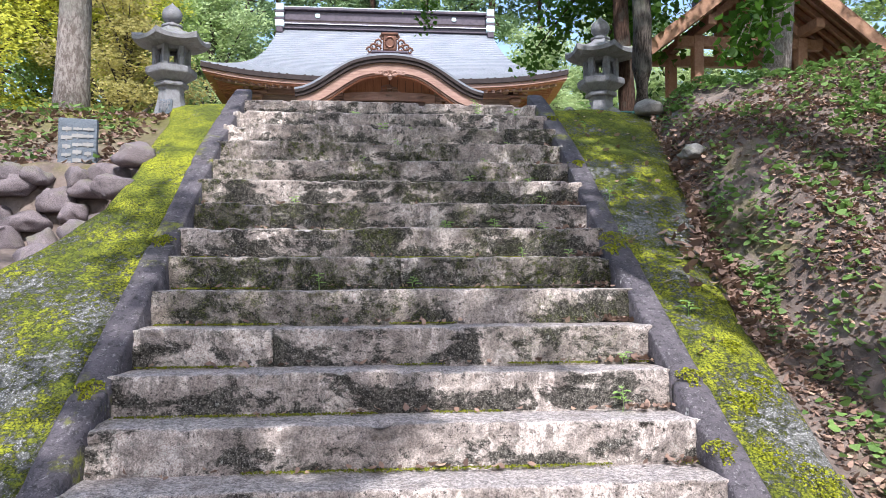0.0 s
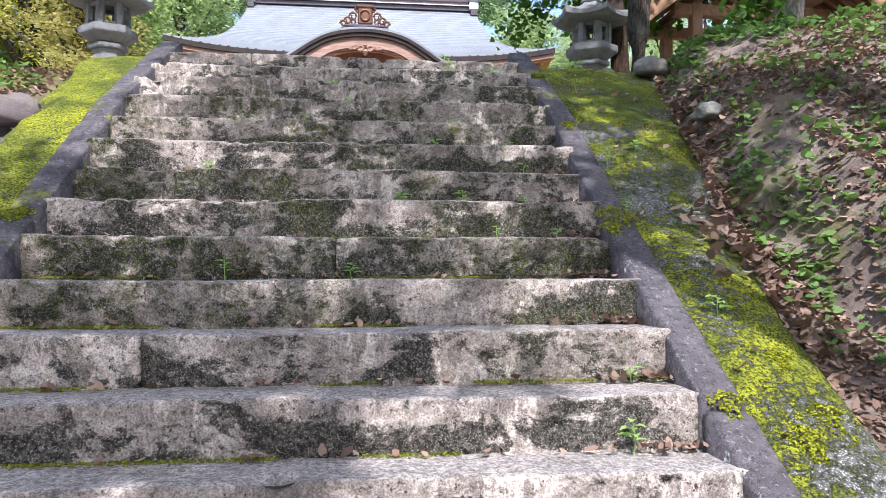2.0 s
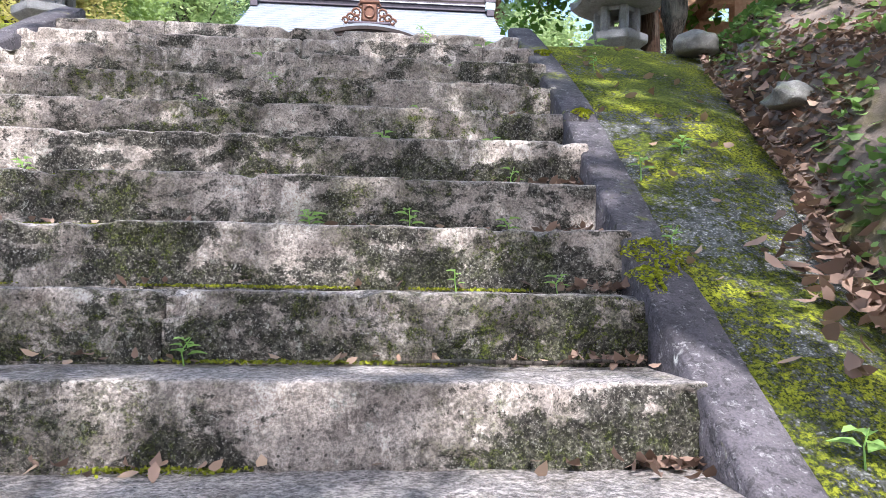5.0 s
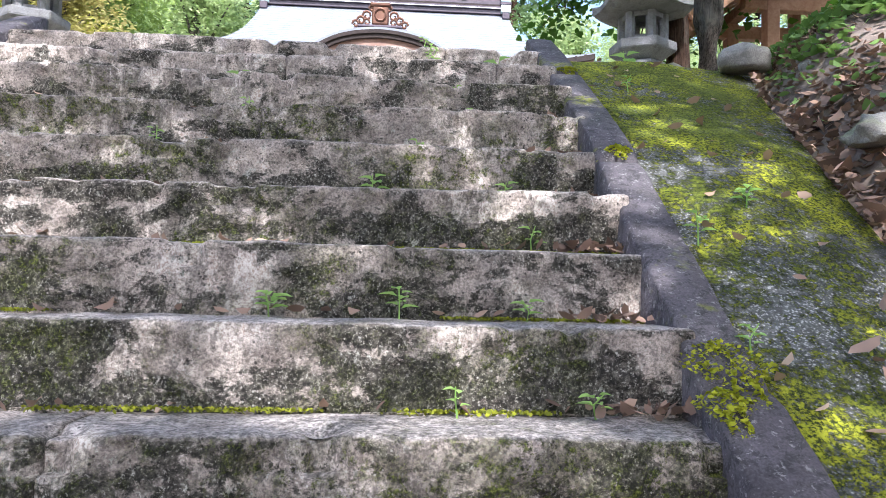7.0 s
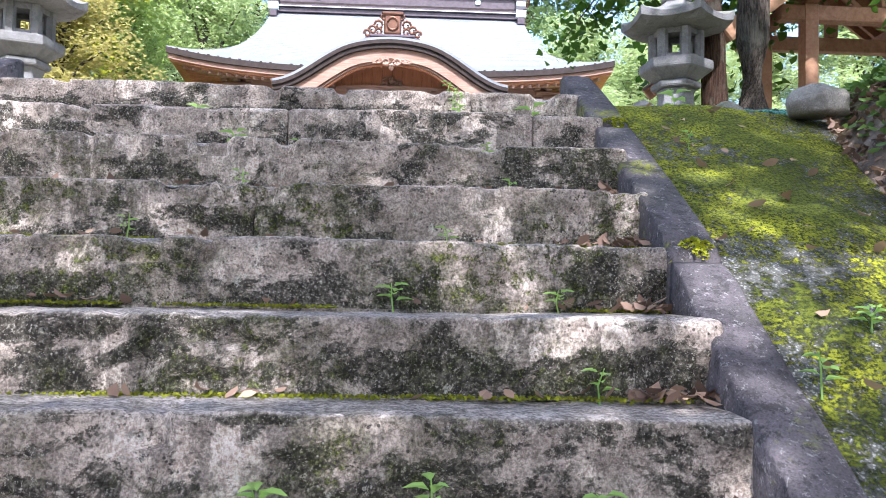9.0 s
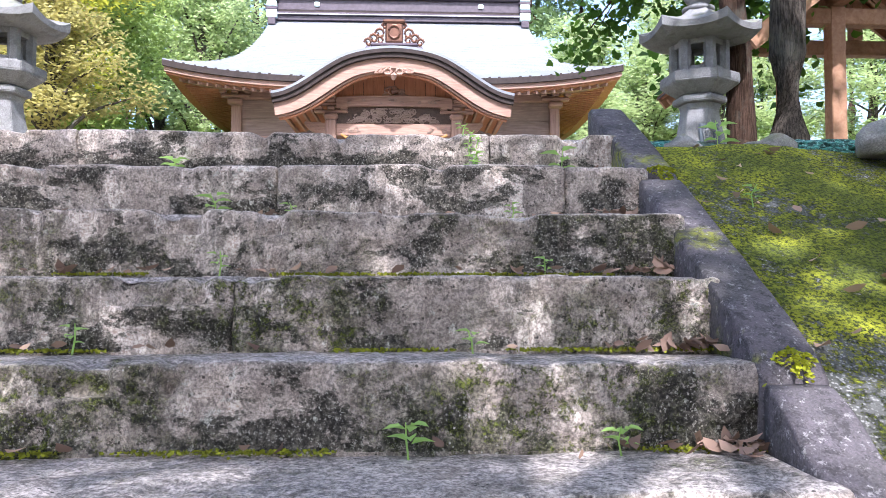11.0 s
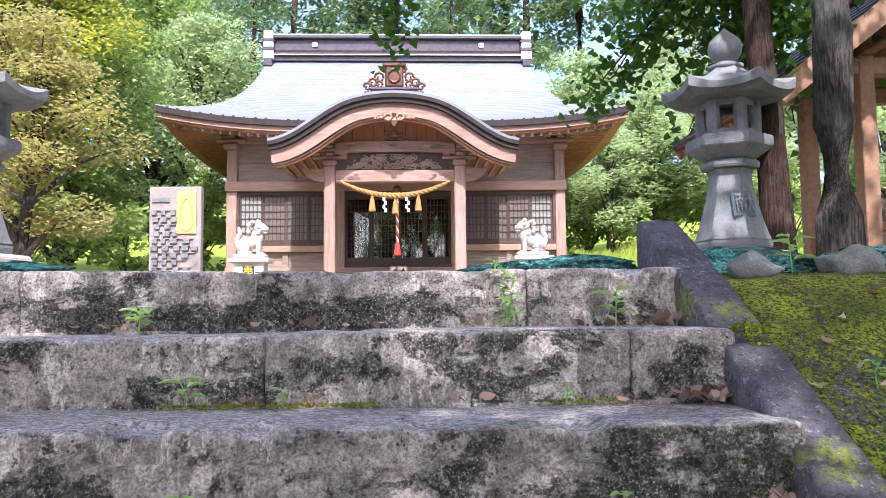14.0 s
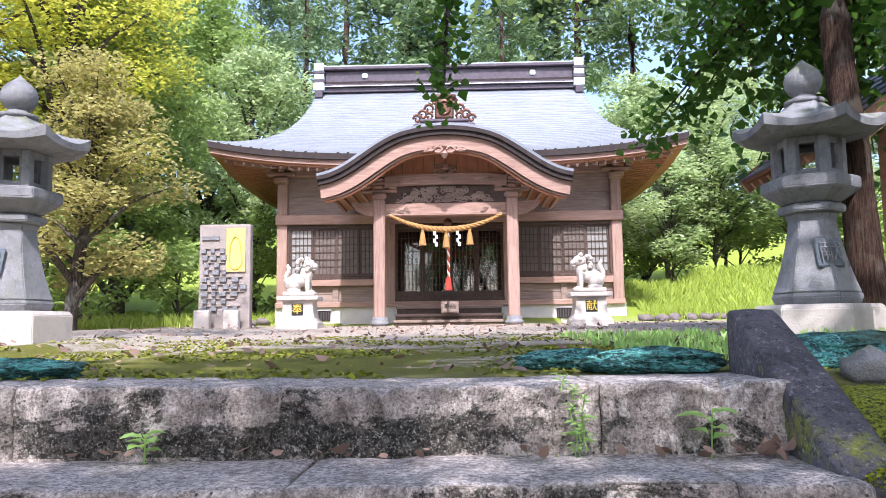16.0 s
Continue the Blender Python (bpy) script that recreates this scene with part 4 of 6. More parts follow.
part("cloud_carving", scrolls(X0 - 1.0, X0 + 1.0, 6.14, 6.24, PY - 0.102, 14, 12, 0.05, 0.007), M["woodg"], hall)
# pendant ornament under the gable's peak
bm = scrolls(X0 - 0.34, X0 + 0.34, 6.60, 6.72, 19.19, 22, 8, 0.08, 0.02)
for dx in (-0.12, 0.12):
    tube([(X0 + dx + 0.07 * math.cos(q), 19.16, 6.62 + 0.06 * math.sin(q)) for q in np.linspace(0, 6.28, 13)], [0.022] * 13, 6, bm)
tube([(X0, 19.18, 6.68), (X0, 19.16, 6.54), (X0, 19.18, 6.45)], [0.06, 0.075, 0.03], 8, bm)
part("pendant_ornament", bm, M["wood"], hall, "carved cedar gable pendant")
bm = scrolls(X0 - 0.22, X0 + 0.22, 6.33, 6.52, 20.0, 14, 9, 0.07, 0.022)
tube([(X0, 19.98, 6.32), (X0, 19.97, 6.42), (X0, 19.98, 6.54)], [0.10, 0.09, 0.03], 8, bm)
part("strut_carving", bm, M["wood"], hall)
for o in hall.children:
    if o.name.startswith(("cloud_carving", "dragon_carving", "pendant_ornament", "strut_carving")):
        o["kind"] = "stuff"
# crest tile on the porch roof
cr = thing("roof_crest", X0, 19.7, 7.14, "", "")
cr.parent = hall
cr.matrix_parent_inverse = hall.matrix_basis.inverted()
bm = box(X0 - 0.52, X0 + 0.52, 19.5, 19.9, 7.13, 7.22, 0.03)
box(X0 - 0.42, X0 + 0.42, 19.55, 19.85, 7.222, 7.29, 0.03, bm)
part("crest_base", bm, M["ridge"], cr)
bm = box(X0 - 0.16, X0 + 0.16, 19.58, 19.8, 7.29, 7.62, 0.03)
box(X0 - 0.20, X0 + 0.20, 19.55, 19.82, 7.60, 7.66, 0.02, bm)
tube([(X0 + 0.10 * math.cos(q), 19.57, 7.46 + 0.10 * math.sin(q)) for q in np.linspace(0, 6.29, 17)], [0.022] * 17, 6, bm)
part("crest_disc", bm, M["bronze"], cr, "dark bronze ring emblem")
for sx in (-1, 1):
    bm = bmesh.new()
    for k, (dx, dz, r) in enumerate(((0.25, 7.44, 0.09), (0.36, 7.36, 0.08), (0.46, 7.30, 0.07), (0.25, 7.33, 0.07), (0.17, 7.56, 0.05))):
        tube([(X0 + sx * (dx + r * (1 - 0.07 * q) * math.cos(q * 0.75)), 19.62, dz + r * (1 - 0.07 * q) * math.sin(q * 0.75)) for q in range(10)], [0.024] * 10, 6, bm)
    part("crest_scroll", bm, M["bronze"], cr, "curling wave scrolls")
CR = Matrix.Translation((X0, 19.7, 7.13)) @ Matrix.Diagonal((1.18, 1.0, 1.35, 1)) @ Matrix.Translation((-X0, -19.7, -7.13))
for o in cr.children:
    o.data.transform(CR)

# ---- things at the hall's entrance ----
rope = thing("sacred_rope", X0, PY - 0.13, 5.3, "thick twisted straw rope with tassels hung under a porch lintel", "rope")


def rope_at(s):
    return Vector((X0 + 1.12 * s, PY - 0.15, 5.46 - 0.30 * (1 - s * s)))


for strand in range(3):
    pts, rad = [], []
    for k in range(121):
        s = -1 + k / 60
        thick = 0.022 + 0.030 * (1 - abs(s)) ** 0.7
        a = 2.1 * strand + k * 0.42
        pts.append(rope_at(s) + Vector((0, math.cos(a), math.sin(a))) * thick * 0.62)
        rad.append(thick * 0.72)
    part("rope_strand", tube(pts, rad, 7), M["straw"], rope, smooth=True)
for s in (-0.42, 0.0, 0.42):
    p = rope_at(s)
    bm = lathe([(0.02, -0.03), (0.035, -0.07), (0.03, -0.10), (0.045, -0.14), (0.075, -0.36), (0.05, -0.37)], 12, at=p)
    part("tassel", bm, M["straw"], rope, "golden straw tassel")
for s in (-0.2, 0.21):
    p = rope_at(s)
    bm = bmesh.new()
    for k in range(4):
        o = 0.035 * (k % 2)
        box(p.x - 0.03 + o, p.x + 0.02 + o, p.y - 0.052 - 0.004 * k, p.y - 0.049 - 0.004 * k, p.z - 0.13 - 0.075 * k, p.z - 0.05 - 0.075 * k, bm=bm)
    part("paper_strip", bm, M["white"], rope, "white zigzag paper strip")
bell = thing("bell", X0 + 0.03, PY + 0.25, 5.3, "bronze shrine bell with long pull cord hanging at an entrance", "bell")
bm = bmesh.new()
bmesh.ops.create_uvsphere(bm, u_segments=16, v_segments=10, radius=0.085, matrix=Matrix.Translation((X0 + 0.03, PY + 0.25, 5.36)))
lathe([(0.09, -0.012), (0.098, 0.0), (0.09, 0.012)], 16, bm, (X0 + 0.03, PY + 0.25, 5.36))
part("bell_body", bm, M["bronze"], bell, smooth=True)
part("hook", tube([(X0 + 0.03, PY + 0.25, 5.43), (X0 + 0.03, PY + 0.25, 5.60)], [0.012, 0.012], 6), M["bronze"], bell)
for strand, m in enumerate(("white", "red", "straw")):
    pts = []
    for k in range(60):
        a = 2.1 * strand + k * 0.55
        pts.append((X0 + 0.03 + 0.016 * math.cos(a), PY + 0.25 + 0.016 * math.sin(a), 5.28 - 1.05 * k / 59))
    part("pull_cord", tube(pts, [0.018] * 60, 6), M[m], bell)
part("cord_sleeve", lathe([(0.03, 4.24), (0.045, 4.20), (0.075, 3.98), (0.07, 3.97)], 12, at=(X0 + 0.03, PY + 0.25, 0)), M["red"], bell, "red cloth sleeve")
box_thing = thing("offertory_box", X0 + 0.03, 21.4, 3.52, "small pale wooden offering box with lettered front on a step", "offering box")
part("box_body", box(X0 - 0.16, X0 + 0.22, 21.28, 21.52, 3.52, 3.79, 0.008), M["woodg"], box_thing)
part("box_front", box(X0 - 0.13, X0 + 0.19, 21.262, 21.278, 3.55, 3.77, 0.004), M["woodg"], box_thing, "pale front panel with dark writing")


def letters(text, size, m, material, parent, depth=0.004):
    cu = bpy.data.curves.new("writing", "FONT")
    cu.body, cu.size, cu.extrude, cu.align_x, cu.align_y = text, size, depth, "CENTER", "CENTER"
    tmp = new("writing", cu)
    me = bpy.data.meshes.new_from_object(tmp)
    bpy.data.objects.remove(tmp)
    me.transform(m)
    me.materials.append(material)
    ob = new("writing", me)
    ob.parent = parent
    ob.matrix_parent_inverse = parent.matrix_basis.inverted()
    return ob


letters("奉納", 0.13, pose(X0 + 0.03, 21.258, 3.66, 90), M["black"], box_thing)


# ---- stone lanterns ----
def lantern(x, y, z, label, turn):
    t = thing("stone_lantern", x, y, z, label, "stone lantern", "stone lanterns")
    h = math.pi / 6 + radians(turn)
    at = (x, y, z)

    def hexa(name, rings, label="", stone="granite"):
        bm = lathe(rings, 6, at=at, turn=h)
        bmesh.ops.bevel(bm, geom=list(bm.edges), offset=0.008, segments=2, affect="EDGES", clamp_overlap=True)
        return part(name, bm, M[stone], t, label)

    hexa("base", [(0.53, -0.12), (0.53, 0.20), (0.50, 0.24)], "broad pale hexagonal plinth", "whiteg")
    hexa("lower_foot", [(0.34, 0.242), (0.37, 0.30), (0.36, 0.34)])
    shaft = hexa("shaft", [(0.36, 0.342), (0.335, 0.40), (0.28, 0.58), (0.235, 0.76), (0.205, 0.92), (0.20, 0.98), (0.225, 1.04)], "flared six-sided shaft with an incised panel")
    hexa("collar", [(0.26, 1.042), (0.28, 1.06), (0.28, 1.11), (0.23, 1.13)])
    hexa("platform", [(0.24, 1.132), (0.40, 1.24), (0.41, 1.26), (0.41, 1.345), (0.38, 1.36)])
    for k in range(6):
        a0 = h + k * math.pi / 3
        px, py = x + 0.245 * math.cos(a0), y + 0.245 * math.sin(a0)
        part("fire_box_post", lathe([(0.062, 1.362), (0.062, 1.70)], 6, None, (px, py, z), a0), M["granite"], t)
        b = a0 + math.pi / 3
        p, q = Vector((x + 0.235 * math.cos(a0), y + 0.235 * math.sin(a0), z)), Vector((x + 0.235 * math.cos(b), y + 0.235 * math.sin(b), z))
        up = Vector((0, 0, 1))
        part("fire_box_sill", beam(p + up * 1.39, q + up * 1.39, 0.07, 0.055), M["granite"], t)
        part("fire_box_lintel", beam(p + up * 1.675, q + up * 1.675, 0.07, 0.06), M["granite"], t)
    bm = bmesh.new()
    n, rows = 36, []
    for r, zz, lift in ((0.20, 1.702, 0), (0.50, 1.715, 0.0), (0.62, 1.74, 0.05), (0.625, 1.80, 0.09), (0.55, 1.835, 0.06), (0.42, 1.885, 0.02), (0.30, 1.945, 0), (0.20, 2.01, 0), (0.155, 2.05, 0)):
        row = []
        for k in range(n):
            a = 2 * math.pi * k / n
            m = ((a - 0 + math.pi / 6) % (math.pi / 3)) - math.pi / 6
            cornered = abs(abs(((a) % (math.pi / 3)) - math.pi / 6) - 0) / (math.pi / 6)
            rr = r * math.cos(math.pi / 6) / math.cos(((a) % (math.pi / 3)) - math.pi / 6)
            row.append((x + rr * math.cos(a + h), y + rr * math.sin(a + h), z + zz + lift * cornered ** 2.5))
        rows.append(row)
    sheet(rows, bm, close=True)
    bm.verts.ensure_lookup_table()
    bm.faces.new([bm.verts[k] for k in range(n)][::-1])
    bm.faces.new([bm.verts[(len(rows) - 1) * n + k] for k in range(n)])
    part("roof", bm, M["granite"], t, "hexagonal roof with upturned corners")
    bm = lathe([(0.16, 2.04), (0.17, 2.08), (0.11, 2.10), (0.085, 2.13), (0.125, 2.155), (0.155, 2.21), (0.165, 2.27), (0.14, 2.34), (0.09, 2.39), (0.03, 2.44), (0.008, 2.47)], 24, at=at)
    part("jewel_finial", bm, M["granite"], t, "onion-shaped finial", True)
    # incised panel on the face toward the stairs
    d = 0.298
    bm = box(-0.11, 0.11, -0.012, 0.02, -0.13, 0.13, 0.012)
    bmesh.ops.transform(bm, matrix=pose(x, y - d + 0.062, z + 0.68, -13), verts=bm.verts)
    part("panel", bm, M["slate"], t, "dark recessed panel with a character")
    return t


SCALE = 0.90
lan = lantern(3.47, 11.2, 3.16, "grey granite stone lantern on a hexagonal plinth, streaked with moss", 0)
lan.matrix_basis = pose(3.53, 11.2, 3.16, 0, 0, 4) @ Matrix.Diagonal((SCALE, SCALE, SCALE, 1))
letters("献", 0.21, pose(3.47, 11.2 - 0.272, 3.16 + 0.68, 77), M["granite"], [o for o in lan.children if o.name.startswith("panel")][0])
lan2 = copy_thing(lan, pose(-3.02, 11.25, 3.19, 0, 0, -8))
lan2["label"] = "grey granite stone lantern on a pale hexagonal plinth in sunlight"


# ---- guardian lions: one plain mesh each, on pedestals ----
def lion(x, y, z, face, label):
    bm = bmesh.new()

    def ball(px, pz, rx, ry, rz, py=0.0):
        r = bmesh.ops.create_uvsphere(bm, u_segments=14, v_segments=9, radius=1)
        bmesh.ops.transform(bm, matrix=Matrix.Translation((px, py, pz)) @ Matrix.Diagonal((rx, ry, rz, 1)), verts=r["verts"])

    ball(-0.13, 0.16, 0.15, 0.13, 0.15)          # haunches
    ball(-0.02, 0.24, 0.19, 0.11, 0.13)          # body
    ball(0.10, 0.32, 0.12, 0.115, 0.16)          # chest
    ball(0.15, 0.50, 0.12, 0.12, 0.11)           # head
    ball(0.25, 0.47, 0.07, 0.08, 0.06)           # muzzle
    ball(0.25, 0.415, 0.055, 0.06, 0.025)        # jaw
    for py in (-0.075, 0.075):
        ball(0.14, 0.14, 0.045, 0.042, 0.16, py)     # fore legs
        ball(0.18, 0.025, 0.07, 0.05, 0.035, py)
        ball(-0.10, 0.04, 0.13, 0.05, 0.045, py * 1.4)
        ball(0.13, 0.60, 0.035, 0.03, 0.05, py)      # ears
    for k in range(18):
        a = rnd.uniform(0, 6.28)
        ball(0.06 + 0.10 * math.cos(a), 0.47 + 0.13 * math.sin(a), 0.045, 0.06, 0.045, rnd.choice((-0.085, 0.085)))
    for k in range(7):
        ball(-0.23 - 0.03 * math.sin(k), 0.20 + 0.045 * k, 0.055 - 0.004 * k, 0.05, 0.06)   # tail
    box(-0.28, 0.28, -0.17, 0.17, -0.05, 0.02, 0.01, bm)
    rough_up(bm, 0.012, 14, 3)
    bmesh.ops.transform(bm, matrix=pose(x, y, z) @ Matrix.Diagonal((face, 1, 1, 1)), verts=bm.verts)
    if face < 0:
        bmesh.ops.reverse_faces(bm, faces=bm.faces)
    s = link_mesh("guardian_lion_statue", bm, M["whiteg"], smooth=True)
    return tagged(s, label, "statue", "guardian lions")


for x, face, word, lab in ((-2.17, 1, "奉", "closed-mouth"), (2.93, -1, "献", "open-mouth")):
    ped = thing("statue_pedestal", x, 18.3, 3.26, "white granite pedestal with a black panel and a gold character", "pedestal", "statue pedestals")
    bm = sheet([[(x - w, 18.3 - w * 0.8, z), (x + w, 18.3 - w * 0.8, z), (x + w, 18.3 + w * 0.8, z), (x - w, 18.3 + w * 0.8, z)] for w, z in ((0.37, 3.15), (0.36, 3.32), (0.29, 3.42), (0.265, 3.55), (0.26, 3.70), (0.27, 3.72))], close=True)
    bmesh.ops.contextual_create(bm, geom=[e for e in bm.edges if e.is_boundary])
    part("plinth", bm, M["whiteg"], ped)
    part("cap_stone", box(x - 0.36, x + 0.36, 18.02, 18.58, 3.722, 3.80, 0.012), M["whiteg"], ped)
    part("panel", box(x - 0.10, x + 0.10, 18.065, 18.085, 3.46, 3.66, 0.003), M["black"], ped, "black square panel")
    letters(word, 0.19, pose(x, 18.06, 3.56, 90), M["gold"], ped)
    lion(x, 18.3, 3.855, face, "white granite " + lab + " guardian lion statue on a pedestal")

# ---- donor board ----
bx, by = -3.41, 18.0
board = thing("donor_board", bx, by, 3.26, "tall pinkish stone tablet with small name plates and gilt panel", "monument")
bm = box(bx - 0.45, bx + 0.45, by - 0.09, by + 0.09, 3.1, 5.06, 0.03, seg=2)
part("slab", bm, M["pavstone"], board, "pinkish grey slab")
part("relief_panel", box(bx + 0.03, bx + 0.37, by - 0.118, by - 0.092, 4.22, 4.99, 0.006), M["bronzep"], board, "yellow-brown relief panel")
bm = tube([(bx + 0.2 + 0.11 * math.cos(a), by - 0.122, 4.42 + (0.42 if math.sin(a) > 0 else 0.15) * math.sin(a)) for a in np.linspace(0, 6.28, 25)], [0.012] * 25, 5)
part("relief_figure", bm, M["gold"], board)
part("title_plate", box(bx - 0.40, bx - 0.09, by - 0.115, by - 0.092, 4.78, 4.85, 0.004), M["granite"], board)
q = random.Random(3)
for r in range(9):
    z = 4.58 - 0.125 * r
    x = bx - 0.43 + q.uniform(0, 0.1)
    end = bx + (0.0 if z > 4.2 else 0.30) + q.uniform(-0.1, 0.1)
    part("ledge", box(x, end, by - 0.12, by - 0.092, z + 0.05, z + 0.062), M["pavstone"], board)
    while x < end - 0.08:
        w = q.uniform(0.07, 0.13)
        part("name_plate", box(x, x + w, by - 0.125 - q.uniform(0, 0.02), by - 0.092, z - 0.03, z + 0.045, 0.004), M["granite"], board)
        x += w + q.uniform(0.03, 0.1)
for dx, w in ((-0.30, 0.14), (0.2, 0.13)):
    st = thing("marker_stone", bx + dx, by - 0.3, 3.26, "small pale stone block at the foot of a tablet", "stone", "marker stones")
    part("block", box(bx + dx - w, bx + dx + w, by - 0.36, by - 0.22, 3.15, 3.56, 0.02), M["whiteg"], st)

# ---- wash pavilion ----
pav = thing("wash_pavilion", 6.9, 13.5, 3.2, "open brown timber pavilion with gabled dark roof and boarded walls", "pavilion")
PX, PYS = (5.9, 7.9), (12.95, 14.15)
for x in PX:
    for y in PYS:
        part("post", box(x - 0.09, x + 0.09, y - 0.09, y + 0.09, 3.1, 5.72, 0.01), M["pav"], pav)
    part("wall_plate", box(x - 0.08, x + 0.08, 12.3, 14.8, 5.722, 5.90, 0.01), M["pav"], pav)
    part("rail", box(x - 0.06, x + 0.06, 13.04, 14.06, 3.72, 3.82, 0.01), M["pav"], pav)
    for k in range(3):
        part("wall_board", box(x - 0.02, x + 0.02, 13.04, 14.06, 3.15 + 0.19 * k, 3.335 + 0.19 * k, 0.004), M["woodg"], pav)
for y in PYS:
    part("tie_beam", box(5.5, 8.3, y - 0.08, y + 0.08, 5.50, 5.70, 0.012), M["pav"], pav)
    part("king_post", box(6.83, 6.97, y - 0.07, y + 0.07, 5.71, 6.72, 0.008), M["pav"], pav)
    for sx in (-1, 1):
        part("gable_brace", beam((6.9 + sx * 1.0, y, 5.78), (6.9 + sx * 0.06, y, 6.60), 0.09, 0.13), M["pav"], pav)
part("rail", box(5.99, 7.81, 14.09, 14.21, 3.72, 3.82, 0.01), M["pav"], pav)
part("rail", box(5.99, 7.81, 12.89, 13.01, 3.72, 3.82, 0.01), M["pav"], pav)
for k in range(3):
    for y in PYS:
        part("wall_board", box(5.99, 7.81, y - 0.02, y + 0.02, 3.15 + 0.19 * k, 3.335 + 0.19 * k, 0.004), M["woodg"], pav)
part("ridge_beam", box(6.82, 6.98, 12.2, 14.9, 6.72, 6.90, 0.01), M["pav"], pav)
for sx in (-1, 1):
    a, b = (6.9, 7.0), (6.9 + sx * 2.45, 5.10)
    for k in range(11):
        y = 12.3 + 2.5 * k / 10
        part("rafter", beam((a[0], y, a[1] - 0.14), (b[0] - sx * 0.06, y, b[1] - 0.10), 0.06, 0.09), M["pav"], pav)
    part("roof_deck", sheet([[(a[0], 12.1, a[1] - 0.06), (b[0], 12.1, b[1] - 0.04), (b[0], 12.1, b[1]), (a[0], 12.1, a[1])], [(a[0], 14.95, a[1] - 0.06), (b[0], 14.95, b[1] - 0.04), (b[0], 14.95, b[1]), (a[0], 14.95, a[1])]], close=True), M["woodr"], pav)
    for c in range(10):
        f0, f1 = c / 10, (c + 1) / 10 + 0.02
        p0 = (a[0] + (b[0] - a[0]) * f0, a[1] + (b[1] - a[1]) * f0)
        p1 = (a[0] + (b[0] - a[0]) * f1, a[1] + (b[1] - a[1]) * f1)
        bm = sheet([[(p0[0], 12.05, p0[1] + 0.015), (p1[0], 12.05, p1[1] + 0.04), (p1[0], 12.05, p1[1] + 0.01)], [(p0[0], 15.0, p0[1] + 0.015), (p1[0], 15.0, p1[1] + 0.04), (p1[0], 15.0, p1[1] + 0.01)]])
        part("roof_course", bm, M["ridge"], pav)
    for y in (12.08, 14.97):
        part("bargeboard", beam((a[0], y, a[1] - 0.10), (b[0], y, b[1] - 0.08), 0.05, 0.22), M["pav"], pav)
part("roof_ridge", box(6.74, 7.06, 12.0, 15.05, 6.98, 7.16, 0.03), M["ridge"], pav)


# ---- trees ----
def leaf_mesh(name, centres, size, tilt=0.8, slim=0.55, seed=1, fan=False, curl=0.0):
    """Many small leaves, each a folded blade of its own, in one mesh."""
    rs = np.random.RandomState(seed)
    c = np.asarray(centres, float)
    n = len(c)
    up = np.stack([rs.normal(0, tilt, n), rs.normal(0, tilt, n), np.ones(n)], 1)
    up /= np.linalg.norm(up, axis=1)[:, None]
    a = rs.uniform(0, 2 * np.pi, n)
    u = np.stack([np.cos(a), np.sin(a), np.zeros(n)], 1)
    u -= up * (u * up).sum(1)[:, None]
    u /= np.linalg.norm(u, axis=1)[:, None]
    v = np.cross(up, u)
    s = size * rs.uniform(0.6, 1.3, n)[:, None]
    if fan:
        k = [c - u * s * 0.5, c + u * s * 0.25 + v * s * 0.55, c + u * s * 0.5 + v * s * 0.18 - up * s * 0.08, c + u * s * 0.5 - v * s * 0.18 - up * s * 0.08, c + u * s * 0.25 - v * s * 0.55]
    else:
        k = [c - u * s * 0.5, c + v * s * slim * 0.5 + up * s * 0.06, c + u * s * 0.5 - up * s * 0.08, c - v * s * slim * 0.5 + up * s * 0.06]
        if curl:
            w = slim * 0.5
            lift = curl * rs.uniform(-0.3, 1.0, n)[:, None] * s
            k = [c - u * s * 0.5 + up * lift, c - u * s * 0.22 + v * s * w * 0.8, c + u * s * 0.15 + v * s * w, c + u * s * 0.5 + up * lift * 0.8, c + u * s * 0.15 - v * s * w + up * lift * 0.4, c - u * s * 0.22 - v * s * w * 0.8 + up * lift * 0.3]
    m = len(k)
    co = np.stack(k, 1).reshape(-1, 3)
    me = bpy.data.meshes.new(name)
    me.vertices.add(n * m)
    me.vertices.foreach_set("co", co.ravel())
    me.loops.add(n * m)
    me.loops.foreach_set("vertex_index", np.arange(n * m))
    me.polygons.add(n)
    me.polygons.foreach_set("loop_start", np.arange(n) * m)
    me.update(calc_edges=True)
    return me


def clumps(rs, spots, per, flat=0.6):
    """Points gathered round spots (x, y, z, radius)."""
    out = []
    for x, y, z, r in spots:
        k = max(4, int(per * r * r))
        d = rs.normal(0, 1, (k, 3))
        d /= np.linalg.norm(d, axis=1)[:, None]
        d *= (rs.uniform(0, 1, k) ** 0.45)[:, None] * r
        d[:, 2] *= flat
        out.append(d + (x, y, z))
    return np.concatenate(out)


def add_leaves(parent, name, pts, size, material, seed, tilt=0.8, slim=0.55, fan=False, label=""):
    me = leaf_mesh(name, pts, size, tilt, slim, seed, fan)
    me.materials.append(material)
    ob = new(name, me)
    ob.parent = parent
    ob.matrix_parent_inverse = parent.matrix_basis.inverted()
    if label:
        ob["label"] = label
    return ob


